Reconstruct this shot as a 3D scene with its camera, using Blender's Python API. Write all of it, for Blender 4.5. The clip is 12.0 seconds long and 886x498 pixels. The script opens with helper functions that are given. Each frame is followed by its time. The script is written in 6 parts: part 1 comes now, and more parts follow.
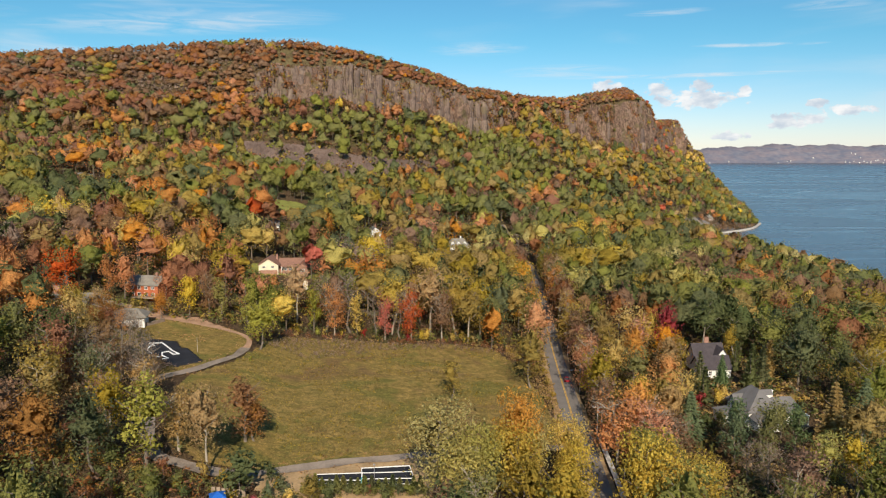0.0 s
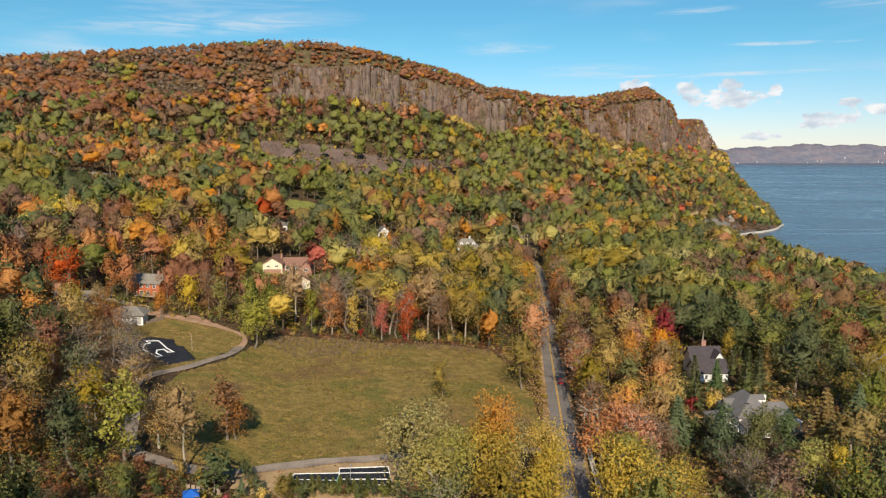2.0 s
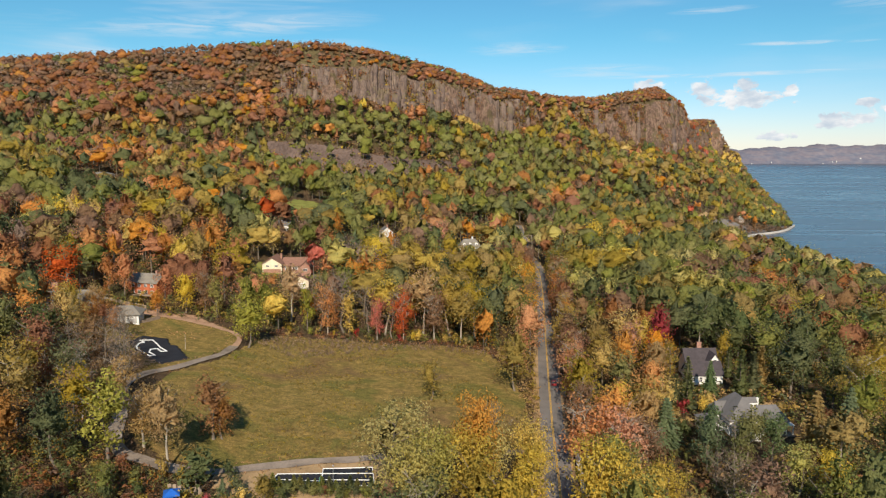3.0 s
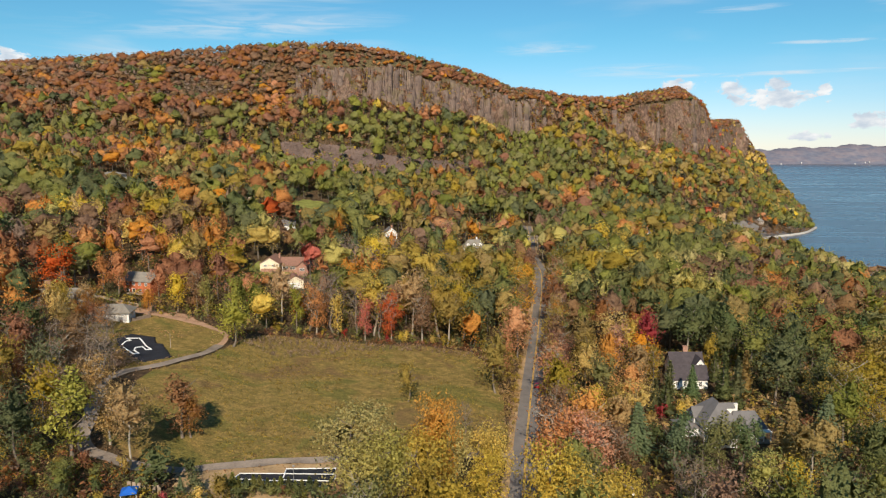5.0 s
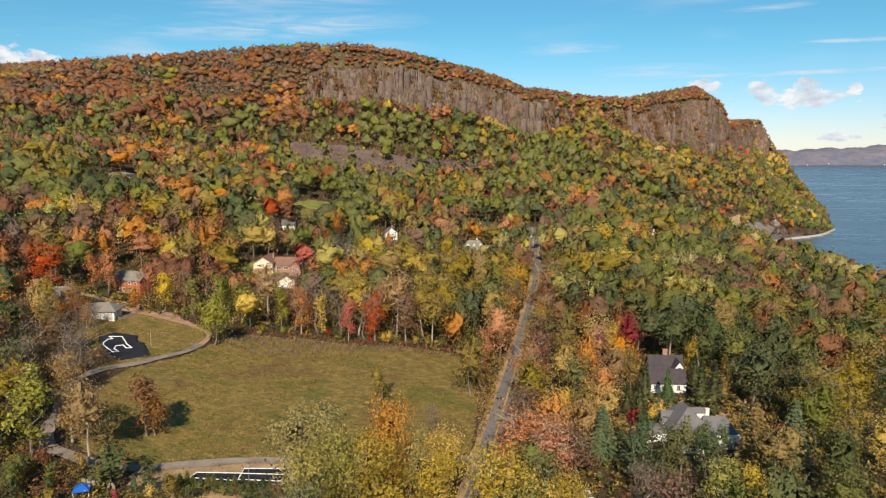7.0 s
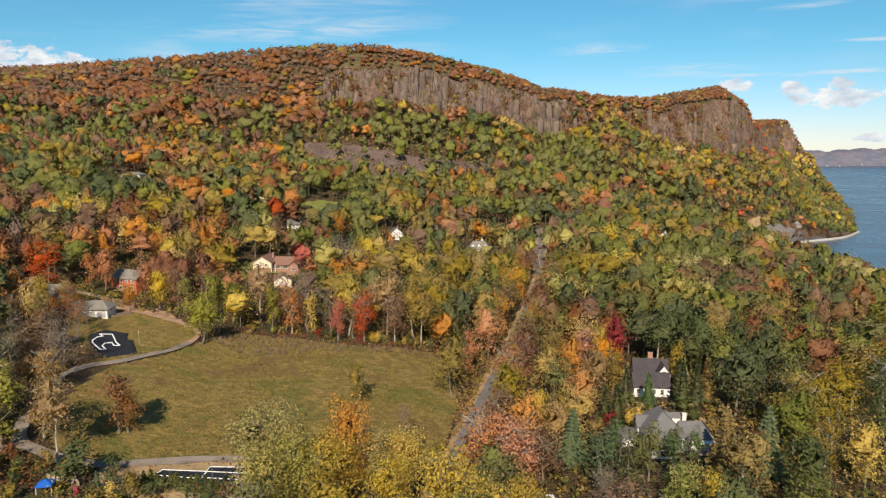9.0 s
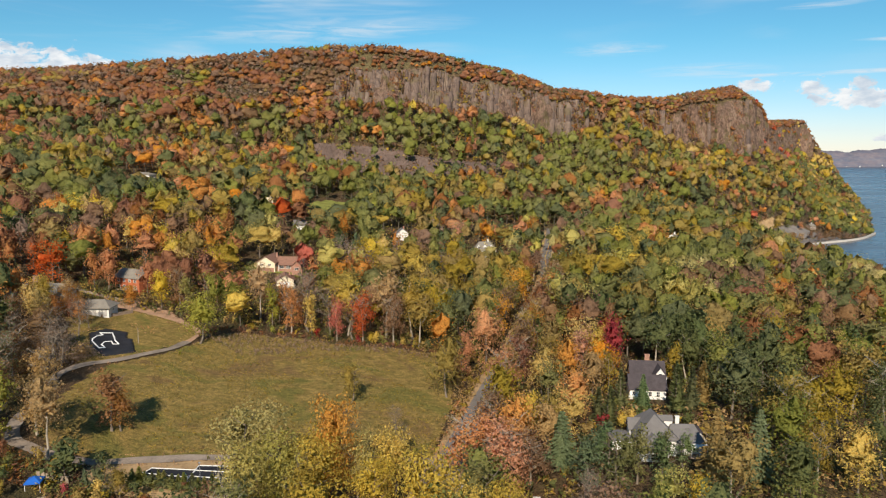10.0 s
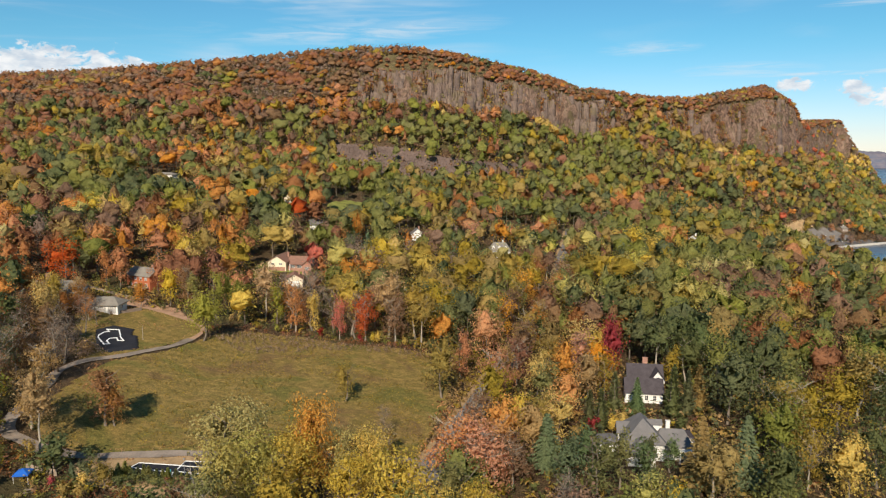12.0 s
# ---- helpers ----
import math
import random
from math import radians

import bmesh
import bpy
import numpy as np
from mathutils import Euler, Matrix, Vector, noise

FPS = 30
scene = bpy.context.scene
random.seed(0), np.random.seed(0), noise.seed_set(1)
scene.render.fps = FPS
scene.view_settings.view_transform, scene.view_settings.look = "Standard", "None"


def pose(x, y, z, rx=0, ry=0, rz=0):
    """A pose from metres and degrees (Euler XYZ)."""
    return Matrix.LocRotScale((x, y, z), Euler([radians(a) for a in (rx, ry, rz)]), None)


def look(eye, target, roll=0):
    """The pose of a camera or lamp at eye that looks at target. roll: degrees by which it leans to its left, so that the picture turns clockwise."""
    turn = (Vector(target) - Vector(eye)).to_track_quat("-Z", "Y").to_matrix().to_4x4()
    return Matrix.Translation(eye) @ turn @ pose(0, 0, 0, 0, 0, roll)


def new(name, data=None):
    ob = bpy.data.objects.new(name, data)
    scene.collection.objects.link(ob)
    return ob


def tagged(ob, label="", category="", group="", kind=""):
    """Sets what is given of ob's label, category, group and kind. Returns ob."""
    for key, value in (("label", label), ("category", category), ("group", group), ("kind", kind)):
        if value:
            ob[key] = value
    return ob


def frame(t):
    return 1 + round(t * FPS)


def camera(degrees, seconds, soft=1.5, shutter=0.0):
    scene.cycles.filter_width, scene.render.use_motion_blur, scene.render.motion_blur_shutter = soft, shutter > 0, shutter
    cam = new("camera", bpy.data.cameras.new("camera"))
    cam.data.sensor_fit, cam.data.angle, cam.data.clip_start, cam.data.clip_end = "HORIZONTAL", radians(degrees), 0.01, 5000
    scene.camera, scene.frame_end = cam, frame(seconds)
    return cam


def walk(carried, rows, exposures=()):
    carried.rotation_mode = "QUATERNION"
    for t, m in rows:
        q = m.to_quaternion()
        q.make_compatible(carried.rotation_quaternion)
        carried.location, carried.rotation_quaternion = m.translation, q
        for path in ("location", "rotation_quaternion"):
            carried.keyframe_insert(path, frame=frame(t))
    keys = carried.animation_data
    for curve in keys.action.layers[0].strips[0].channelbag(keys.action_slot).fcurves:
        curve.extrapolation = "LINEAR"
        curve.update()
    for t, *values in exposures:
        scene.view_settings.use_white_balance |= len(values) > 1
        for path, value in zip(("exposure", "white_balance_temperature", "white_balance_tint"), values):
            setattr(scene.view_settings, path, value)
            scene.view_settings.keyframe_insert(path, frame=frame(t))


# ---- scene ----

cam = camera(64.0, 12.0, soft=1.2)
PATH = [
    (0, (-4.44, -1.66, 70.63), (-2.63, 97.31, 56.42), 0.0),
    (0.5, (-2.06, -1.35, 70.56), (-1.20, 97.63, 56.35), 0.0),
    (1, (0.51, -1.16, 70.57), (0.46, 97.82, 56.37), 0.0),
    (1.5, (3.28, -1.06, 70.65), (2.40, 97.92, 56.43), 0.0),
    (2, (6.30, -0.84, 70.65), (4.59, 98.12, 56.43), 0.0),
    (2.5, (9.52, -0.32, 70.53), (6.95, 98.64, 56.35), 0.0),
    (3, (12.86, 0.15, 70.47), (9.38, 99.08, 56.31), 0.0),
    (5, (27.25, 2.00, 70.49), (20.13, 100.74, 56.36), 0.0),
    (5.5, (30.99, 2.57, 70.45), (23.10, 101.26, 56.34), 0.0),
    (6, (34.70, 3.18, 70.44), (26.00, 101.79, 56.33), 0.0),
    (6.5, (38.45, 3.79, 70.41), (28.92, 102.33, 56.32), 0.0),
    (7, (42.11, 4.42, 70.35), (31.80, 102.89, 56.30), 0.0),
    (9, (56.10, 7.20, 70.15), (42.07, 105.23, 56.19), 0.0),
    (9.5, (59.28, 7.87, 70.12), (44.21, 105.74, 56.20), 0.0),
    (10, (62.38, 8.59, 70.08), (46.18, 106.28, 56.20), 0.0),
    (10.5, (65.23, 9.28, 70.05), (47.97, 106.79, 56.17), 0.0),
    (11, (68.06, 9.81, 70.05), (49.71, 107.13, 56.20), 0.0),
    (11.5, (70.85, 10.37, 70.04), (51.34, 107.47, 56.19), 0.0),
    (12, (73.47, 10.99, 69.97), (52.85, 107.86, 56.16), 0.0),
]
walk(cam, [(t, look(eye, target, roll)) for t, eye, target, roll in PATH], [(0, 0.12), (12, 0.12)])

# ---- light: clear autumn noon, sun behind the camera ----
SUN_UP, SUN_FROM = 35.0, 178.0  # degrees above the horizon; compass bearing, 0 is +y, 90 is +x
sun = new("sun", bpy.data.lights.new("sun", "SUN"))
sun.data.energy, sun.data.angle, sun.data.color = 5.8, radians(0.55), (1.0, 0.875, 0.70)
sun.matrix_world = pose(0, 0, 200, 90 - SUN_UP, 0, 180 - SUN_FROM)


# streaks: bearing, rise, half width, half height, lean, strength; heaps: bearing, rise, half width, half height
CIRRUS = [(0.425, 0.1276, 0.085, 0.0032, -0.025, 0.85), (0.331, 0.0928, 0.18, 0.0036, 0.001, 0.85), (-0.317, 0.1585, 0.209, 0.0175, 0.075, 0.55), (0.09, 0.1306, 0.044, 0.0064, 0.027, 0.5), (0.316, 0.1739, 0.059, 0.0048, 0.02, 0.5), (0.186, 0.101, 0.094, 0.0112, 0.004, 0.45), (0.503, 0.1692, 0.056, 0.008, -0.029, 0.4), (0.066, 0.1329, 0.072, 0.0112, 0.012, 0.45), (-0.32, 0.1705, 0.06, 0.0127, 0.005, 0.35)]
HEAPS = [(0.307, 0.0767, 0.025, 0.0151), (0.355, 0.0626, 0.069, 0.0123), (0.361, 0.0826, 0.018, 0.0096), (0.414, 0.0698, 0.012, 0.0089), (0.476, 0.0363, 0.046, 0.0109), (0.496, 0.0544, 0.016, 0.0062), (0.53, 0.0462, 0.041, 0.0069), (0.396, 0.0158, 0.035, 0.0062), (0.453, 0.0283, 0.028, 0.0055), (-0.709, 0.1098, 0.116, 0.0233), (-0.635, 0.1056, 0.076, 0.0151), (0.245, 0.0823, 0.028, 0.0096)]


class Nodes:
    """A short hand for node trees."""

    def __init__(self, tree):
        self.tree = tree

    def add(self, kind, **settings):
        node = self.tree.nodes.new(kind)
        for key, value in settings.items():
            if key == "operation":
                node.operation = value
            elif key == "blend_type":
                node.blend_type = value
            elif key == "data_type":
                node.data_type = value
        return node

    def put(self, socket, value):
        if isinstance(value, bpy.types.NodeSocket):
            self.tree.links.new(value, socket)
        elif value is not None:
            socket.default_value = value

    def math(self, operation, a, b=None, c=None, clamp=False):
        node = self.add("ShaderNodeMath", operation=operation)
        node.use_clamp = clamp
        for socket, value in zip(node.inputs, (a, b, c)):
            self.put(socket, value)
        return node.outputs[0]

    def vector(self, operation, a, b=None):
        node = self.add("ShaderNodeVectorMath", operation=operation)
        self.put(node.inputs[0], a)
        self.put(node.inputs[1], b)
        return node.outputs[0]

    def mix(self, fac, a, b, blend="MIX"):
        node = self.add("ShaderNodeMix", data_type="RGBA", blend_type=blend)
        self.put(node.inputs[0], fac)
        self.put(node.inputs[6], (*a, 1) if isinstance(a, tuple) and len(a) == 3 else a)
        self.put(node.inputs[7], (*b, 1) if isinstance(b, tuple) and len(b) == 3 else b)
        return node.outputs[2]

    def ramp(self, fac, low, high):
        """0 below low, 1 above high."""
        node = self.add("ShaderNodeMapRange")
        node.interpolation_type = "SMOOTHSTEP"
        for socket, value in zip(node.inputs, (fac, low, high, 0.0, 1.0)):
            self.put(socket, value)
        return node.outputs[0]

    def noise(self, where, scale, detail=4.0, rough=0.55, distort=0.0):
        node = self.add("ShaderNodeTexNoise")
        for key, value in (("Vector", where), ("Scale", scale), ("Detail", detail), ("Roughness", rough), ("Distortion", distort)):
            self.put(node.inputs[key], value)
        return node.outputs[0]

    def stretch(self, where, x, y, z):
        return self.vector("MULTIPLY", where, (x, y, z))


world = bpy.data.worlds.new("world")
scene.world = world
world.use_nodes = True
world.node_tree.nodes.clear()
w = Nodes(world.node_tree)
sky = w.add("ShaderNodeTexSky")
sky.sky_type, sky.sun_disc = "NISHITA", False
sky.sun_elevation, sky.sun_rotation = radians(SUN_UP), radians(SUN_FROM)
sky.air_density, sky.dust_density, sky.ozone_density = 1.0, 0.0, 1.6
way = w.add("ShaderNodeTexCoord").outputs["Generated"]
parts_of_way = w.add("ShaderNodeSeparateXYZ")
w.put(parts_of_way.inputs[0], way)
wx, wy, wz = parts_of_way.outputs
bearing = w.math("ARCTAN2", wx, wy)  # radians, 0 along +y, growing to +x
flat = w.math("SQRT", w.math("ADD", w.math("MULTIPLY", wx, wx), w.math("MULTIPLY", wy, wy)))
lift = w.math("DIVIDE", wz, w.math("MAXIMUM", flat, 0.01))
dome = w.add("ShaderNodeCombineXYZ")
w.put(dome.inputs[0], bearing)
w.put(dome.inputs[1], lift)
dome = dome.outputs[0]


def bank(b, e, wide, tall, lean=0.0, power=2.0):
    """1 in the middle of an oval of the sky at bearing b and rise e, 0 outside."""
    db = w.math("SUBTRACT", bearing, b)
    de = w.math("SUBTRACT", w.math("SUBTRACT", lift, e), w.math("MULTIPLY", db, lean))
    r = w.math("ADD", w.math("POWER", w.math("ABSOLUTE", w.math("DIVIDE", db, wide)), power),
               w.math("POWER", w.math("ABSOLUTE", w.math("DIVIDE", de, tall)), 2.0))
    return w.math("SUBTRACT", 1.0, r, clamp=True)


# thin high streaks all over the sky
streaks = w.noise(w.stretch(dome, 2.2, 19.0, 1.0), 1.6, 5.0, 0.55, 0.6)
veil = w.noise(dome, 2.3, 3.0)
cirrus = w.math("MULTIPLY", w.ramp(streaks, 0.46, 0.80), w.ramp(veil, 0.36, 0.70))
cirrus = w.math("MULTIPLY", cirrus, 0.75)
for b, e, wide, tall, lean, much in CIRRUS:
    fray = w.ramp(w.noise(w.stretch(dome, 7.0, 70.0, 1.0), 1.5, 6.0, 0.65, 1.0), 0.32, 0.68)
    one = w.math("MULTIPLY", w.math("MULTIPLY", bank(b, e, wide, tall, lean), fray), much)
    cirrus = w.math("MAXIMUM", cirrus, one)
# heaped clouds low over the river and behind the ridge
puffs = w.noise(w.stretch(dome, 1.0, 1.5, 1.0), 42.0, 8.0, 0.62, 0.4)
big = w.noise(w.stretch(dome, 1.0, 1.8, 1.0), 9.0, 3.0, 0.5)
heap = w.math("MULTIPLY", w.ramp(big, 0.56, 0.68), w.math("MULTIPLY", w.ramp(lift, 0.005, 0.03), w.ramp(lift, 0.10, 0.06)))
heap = w.math("MULTIPLY", heap, w.ramp(w.math("ABSOLUTE", bearing), 0.75, 0.95))
for b, e, wide, tall in HEAPS:
    body = w.math("ADD", bank(b, e - 0.2 * tall, wide, tall * 1.2), w.math("MULTIPLY", w.math("SUBTRACT", puffs, 0.5), 3.4))
    body = w.math("MULTIPLY", w.ramp(body, 0.34, 0.80), w.ramp(bank(b, e, wide * 1.15, tall * 1.3), 0.0, 0.12))
    heap = w.math("MAXIMUM", heap, body)
shade = w.ramp(w.noise(w.stretch(dome, 1.0, 2.0, 1.0), 34.0, 4.0), 0.3, 0.7)
white = w.mix(shade, (5.4, 6.1, 7.0), (9.2, 9.1, 9.0))
tint = w.mix(w.ramp(lift, 0.0, 0.16), (0.70, 0.80, 1.08), (0.40, 0.83, 0.97))
blue = w.mix(1.0, sky.outputs[0], tint, "MULTIPLY")
colour = w.mix(cirrus, blue, (7.2, 7.6, 8.0))
colour = w.mix(w.math("MULTIPLY", heap, 0.92), colour, white)
back = w.add("ShaderNodeBackground")
w.put(back.inputs[0], colour)
w.put(back.inputs[1], 0.098)
out = w.add("ShaderNodeOutputWorld")
w.put(out.inputs[0], back.outputs[0])


# ---- materials ----
LEAF_LOW, LEAF_SPAN = 1.45, 0.34  # darkest foliage, and how much brighter the brightest tree of a kind is


def material(name, build, rough=0.9, spec=0.2, metal=0.0):
    """A node material; build(n, bsdf, place) gives the base colour and may set more. place: world metres."""
    m = bpy.data.materials.new(name)
    m.use_nodes = True
    n = Nodes(m.node_tree)
    bsdf = m.node_tree.nodes["Principled BSDF"]
    bsdf.inputs["Roughness"].default_value = rough
    bsdf.inputs["Specular IOR Level"].default_value = spec
    bsdf.inputs["Metallic"].default_value = metal
    place = n.add("ShaderNodeNewGeometry").outputs["Position"]
    n.put(bsdf.inputs["Base Color"], build(n, bsdf, place))
    return m


def relief(n, bsdf, height, strength, distance):
    bump = n.add("ShaderNodeBump")
    n.put(bump.inputs["Strength"], strength)
    n.put(bump.inputs["Distance"], distance)
    n.put(bump.inputs["Height"], height)
    n.put(bsdf.inputs["Normal"], bump.outputs[0])


def leaves(name, colour, other, spread=0.30):
    """Foliage: two hues of one species, mixed tree by tree, with finer unevenness; light shines through it a little."""
    def build(n, bsdf, place):
        island = n.add("ShaderNodeNewGeometry").outputs["Random Per Island"]
        own = n.add("ShaderNodeAttribute")
        own.attribute_name = "tone"
        tree = n.math("FRACT", n.math("ADD", own.outputs["Fac"], n.add("ShaderNodeObjectInfo").outputs["Random"]))
        second = n.math("FRACT", n.math("MULTIPLY", tree, 7.31))
        third = n.math("FRACT", n.math("MULTIPLY", tree, 17.77))
        clump = n.ramp(n.noise(place, 0.42, 2.0, 0.6), 0.30, 0.70)
        fine = n.noise(place, 1.9, 3.0, 0.7)
        fac = n.math("ADD", n.math("MULTIPLY", tree, 0.62), n.math("MULTIPLY", clump, 0.30))
        fac = n.math("ADD", fac, n.math("MULTIPLY", n.math("SUBTRACT", island, 0.5), spread), clamp=True)
        tone = n.add("ShaderNodeHueSaturation")
        n.put(tone.inputs["Hue"], n.math("ADD", 0.492, n.math("MULTIPLY", third, 0.016)))
        n.put(tone.inputs["Saturation"], n.math("ADD", 0.86, n.math("MULTIPLY", third, 0.24)))
        value = n.math("ADD", LEAF_LOW, n.math("MULTIPLY", second, LEAF_SPAN))
        value = n.math("MULTIPLY", value, n.math("ADD", 0.80, n.math("MULTIPLY", n.ramp(fine, 0.30, 0.70), 0.40)))
        value = n.math("MULTIPLY", value, n.math("ADD", 0.92, n.math("MULTIPLY", n.math("FRACT", n.math("MULTIPLY", island, 7.13)), 0.16)))
        n.put(tone.inputs["Value"], value)
        n.put(tone.inputs["Color"], n.mix(fac, colour, other))
        relief(n, bsdf, n.math("ADD", fine, n.math("MULTIPLY", n.noise(place, 0.75, 3.0, 0.65), 1.6)), 0.75, 1.0)
        glow = n.add("ShaderNodeBsdfTranslucent")
        n.put(glow.inputs["Color"], tone.outputs[0])
        both = n.add("ShaderNodeMixShader")
        n.put(both.inputs[0], 0.46)
        n.put(both.inputs[1], bsdf.outputs[0])
        n.put(both.inputs[2], glow.outputs[0])
        n.put(n.tree.nodes["Material Output"].inputs["Surface"], both.outputs[0])
        return tone.outputs[0]
    return material(name, build, 0.85, 0.08)


def plain(name, colour, rough=0.8, scale=1.2, vary=0.25, spec=0.3, metal=0.0, bump=0.0, fine=12.0):
    """A surface of one colour with stains and grain at two scales."""
    def build(n, bsdf, place):
        large = n.noise(place, scale, 4.0)
        small = n.noise(place, scale * fine, 3.0)
        f = n.math("ADD", n.math("MULTIPLY", large, 0.65), n.math("MULTIPLY", small, 0.35))
        dark = tuple(c * (1 - vary) for c in colour)
        light = tuple(min(1.0, c * (1 + vary)) for c in colour)
        if bump:
            relief(n, bsdf, small, 0.6, bump)
        return n.mix(n.ramp(f, 0.25, 0.75), dark, light)
    return material(name, build, rough, spec, metal)


LEAF = {
    "green": leaves("leaf_green", (0.152, 0.160, 0.046), (0.212, 0.196, 0.055)),
    "dark": leaves("leaf_dark_green", (0.090, 0.108, 0.048), (0.140, 0.142, 0.054)),
    "olive": leaves("leaf_olive", (0.250, 0.188, 0.047), (0.328, 0.224, 0.055)),
    "pale": leaves("leaf_pale_green", (0.335, 0.292, 0.098), (0.410, 0.335, 0.112)),
    "gold": leaves("leaf_gold", (0.405, 0.292, 0.070), (0.500, 0.360, 0.086)),
    "orange": leaves("leaf_orange", (0.400, 0.165, 0.050), (0.450, 0.220, 0.064)),
    "rust": leaves("leaf_rust", (0.222, 0.096, 0.046), (0.280, 0.128, 0.056)),
    "brown": leaves("leaf_brown", (0.190, 0.118, 0.070), (0.245, 0.140, 0.074)),
    "red": leaves("leaf_red", (0.404, 0.085, 0.050), (0.472, 0.134, 0.055)),
    "crimson": leaves("leaf_crimson", (0.281, 0.030, 0.034), (0.349, 0.055, 0.042)),
    "pine": leaves("needle_green", (0.104, 0.141, 0.067), (0.152, 0.182, 0.083)),
    "umber": leaves("leaf_umber", (0.262, 0.130, 0.054), (0.321, 0.170, 0.069)),
    "amber": leaves("leaf_amber", (0.480, 0.236, 0.076), (0.545, 0.295, 0.088)),
    "tan": leaves("leaf_tan", (0.305, 0.205, 0.086), (0.374, 0.240, 0.096)),
    "salmon": leaves("leaf_salmon", (0.428, 0.200, 0.108), (0.471, 0.260, 0.127)),
    "vine": leaves("vine_green", (0.251, 0.254, 0.050), (0.335, 0.295, 0.060)),
    "straw": leaves("dry_straw", (0.371, 0.214, 0.105), (0.472, 0.274, 0.140)),
    "bare": leaves("bare_twigs", (0.215, 0.155, 0.112), (0.275, 0.195, 0.142)),
}
BARK = plain("bark_grey", (0.17, 0.14, 0.11), 0.95, 0.8, 0.35, 0.1)
PALE_BARK = plain("bark_pale", (0.33, 0.285, 0.225), 0.95, 0.9, 0.3, 0.1)


def _litter(n, bsdf, place):
    big = n.noise(place, 0.05, 4.0)
    small = n.noise(place, 1.3, 5.0, 0.65)
    base = n.mix(n.ramp(small, 0.3, 0.7), (0.105, 0.070, 0.042), (0.215, 0.140, 0.078))
    base = n.mix(n.math("MULTIPLY", n.ramp(big, 0.48, 0.66), 0.6), base, (0.115, 0.115, 0.042))
    # thin olive grass on the open heights
    high_ = n.add("ShaderNodeSeparateXYZ")
    n.put(high_.inputs[0], place)
    grass = n.math("MULTIPLY", n.ramp(high_.outputs[2], 128.0, 150.0), n.ramp(n.noise(place, 0.045, 5.0, 0.7), 0.40, 0.58))
    base = n.mix(grass, base, n.mix(n.ramp(small, 0.3, 0.7), (0.165, 0.135, 0.060), (0.290, 0.225, 0.110)))
    # bare rock shows where the ground is steep
    up = n.add("ShaderNodeSeparateXYZ")
    n.put(up.inputs[0], n.add("ShaderNodeNewGeometry").outputs["True Normal"])
    columns = n.noise(n.stretch(place, 0.24, 0.15, 0.10), 1.0, 9.0, 0.74, 1.2)
    blocks = n.noise(n.stretch(place, 0.040, 0.04, 0.048), 1.0, 7.0, 0.70, 0.8)
    cracks = n.noise(n.stretch(place, 0.33, 0.2, 0.16), 1.0, 6.0, 0.7, 0.5)
    rock = n.mix(n.ramp(columns, 0.38, 0.60), (0.122, 0.074, 0.056), (0.380, 0.250, 0.180))
    rock = n.mix(n.math("MULTIPLY", n.ramp(blocks, 0.53, 0.62), 0.45), rock, (0.36, 0.262, 0.195))
    rock = n.mix(n.math("MULTIPLY", n.ramp(blocks, 0.48, 0.36), 0.65), rock, (0.150, 0.102, 0.088))
    streak = n.noise(n.stretch(place, 0.11, 0.05, 0.022), 1.0, 5.0, 0.65, 0.5)
    rock = n.mix(n.math("MULTIPLY", n.ramp(streak, 0.60, 0.68), 0.55), rock, (0.50, 0.385, 0.25))
    rock = n.mix(n.math("MULTIPLY", n.ramp(cracks, 0.55, 0.65), 0.75), rock, (0.065, 0.044, 0.040))
    rock = n.mix(n.math("MULTIPLY", n.ramp(n.noise(place, 0.06, 6.0, 0.7), 0.51, 0.61), 0.75), rock, (0.165, 0.135, 0.066))
    relief(n, bsdf, n.math("ADD", n.math("ADD", columns, small), cracks), 1.0, 3.0)
    return n.mix(n.ramp(up.outputs[2], 0.78, 0.60), base, rock)


LITTER = material("forest_floor", _litter, 0.95, 0.1)


def _meadow(n, bsdf, place):
    big = n.noise(n.stretch(place, 0.032, 0.042, 0.0), 1.0, 6.0, 0.65, 1.2)
    mid = n.noise(n.stretch(place, 0.22, 0.30, 0.0), 1.0, 6.0, 0.7, 0.6)
    small = n.noise(place, 2.2, 4.0, 0.7)
    base = n.mix(n.ramp(mid, 0.35, 0.65), (0.205, 0.155, 0.050), (0.330, 0.232, 0.085))
    base = n.mix(n.math("MULTIPLY", n.ramp(big, 0.53, 0.64), 0.75), base, (0.205, 0.128, 0.066))
    base = n.mix(n.math("MULTIPLY", n.ramp(big, 0.48, 0.38), 0.75), base, (0.165, 0.158, 0.046))
    base = n.mix(n.ramp(small, 0.25, 0.8), n.mix(1.0, base, (0.50, 0.50, 0.48), "MULTIPLY"), n.mix(1.0, base, (1.32, 1.28, 1.15), "MULTIPLY"))
    clump = n.noise(n.stretch(place, 0.5, 0.7, 0.0), 1.0, 4.0, 0.7, 0.4)
    base = n.mix(n.ramp(clump, 0.32, 0.68), n.mix(1.0, base, (0.72, 0.76, 0.74), "MULTIPLY"), n.mix(1.0, base, (1.20, 1.16, 1.10), "MULTIPLY"))
    relief(n, bsdf, n.math("ADD", n.math("ADD", small, mid), clump), 0.9, 0.35)
    return base


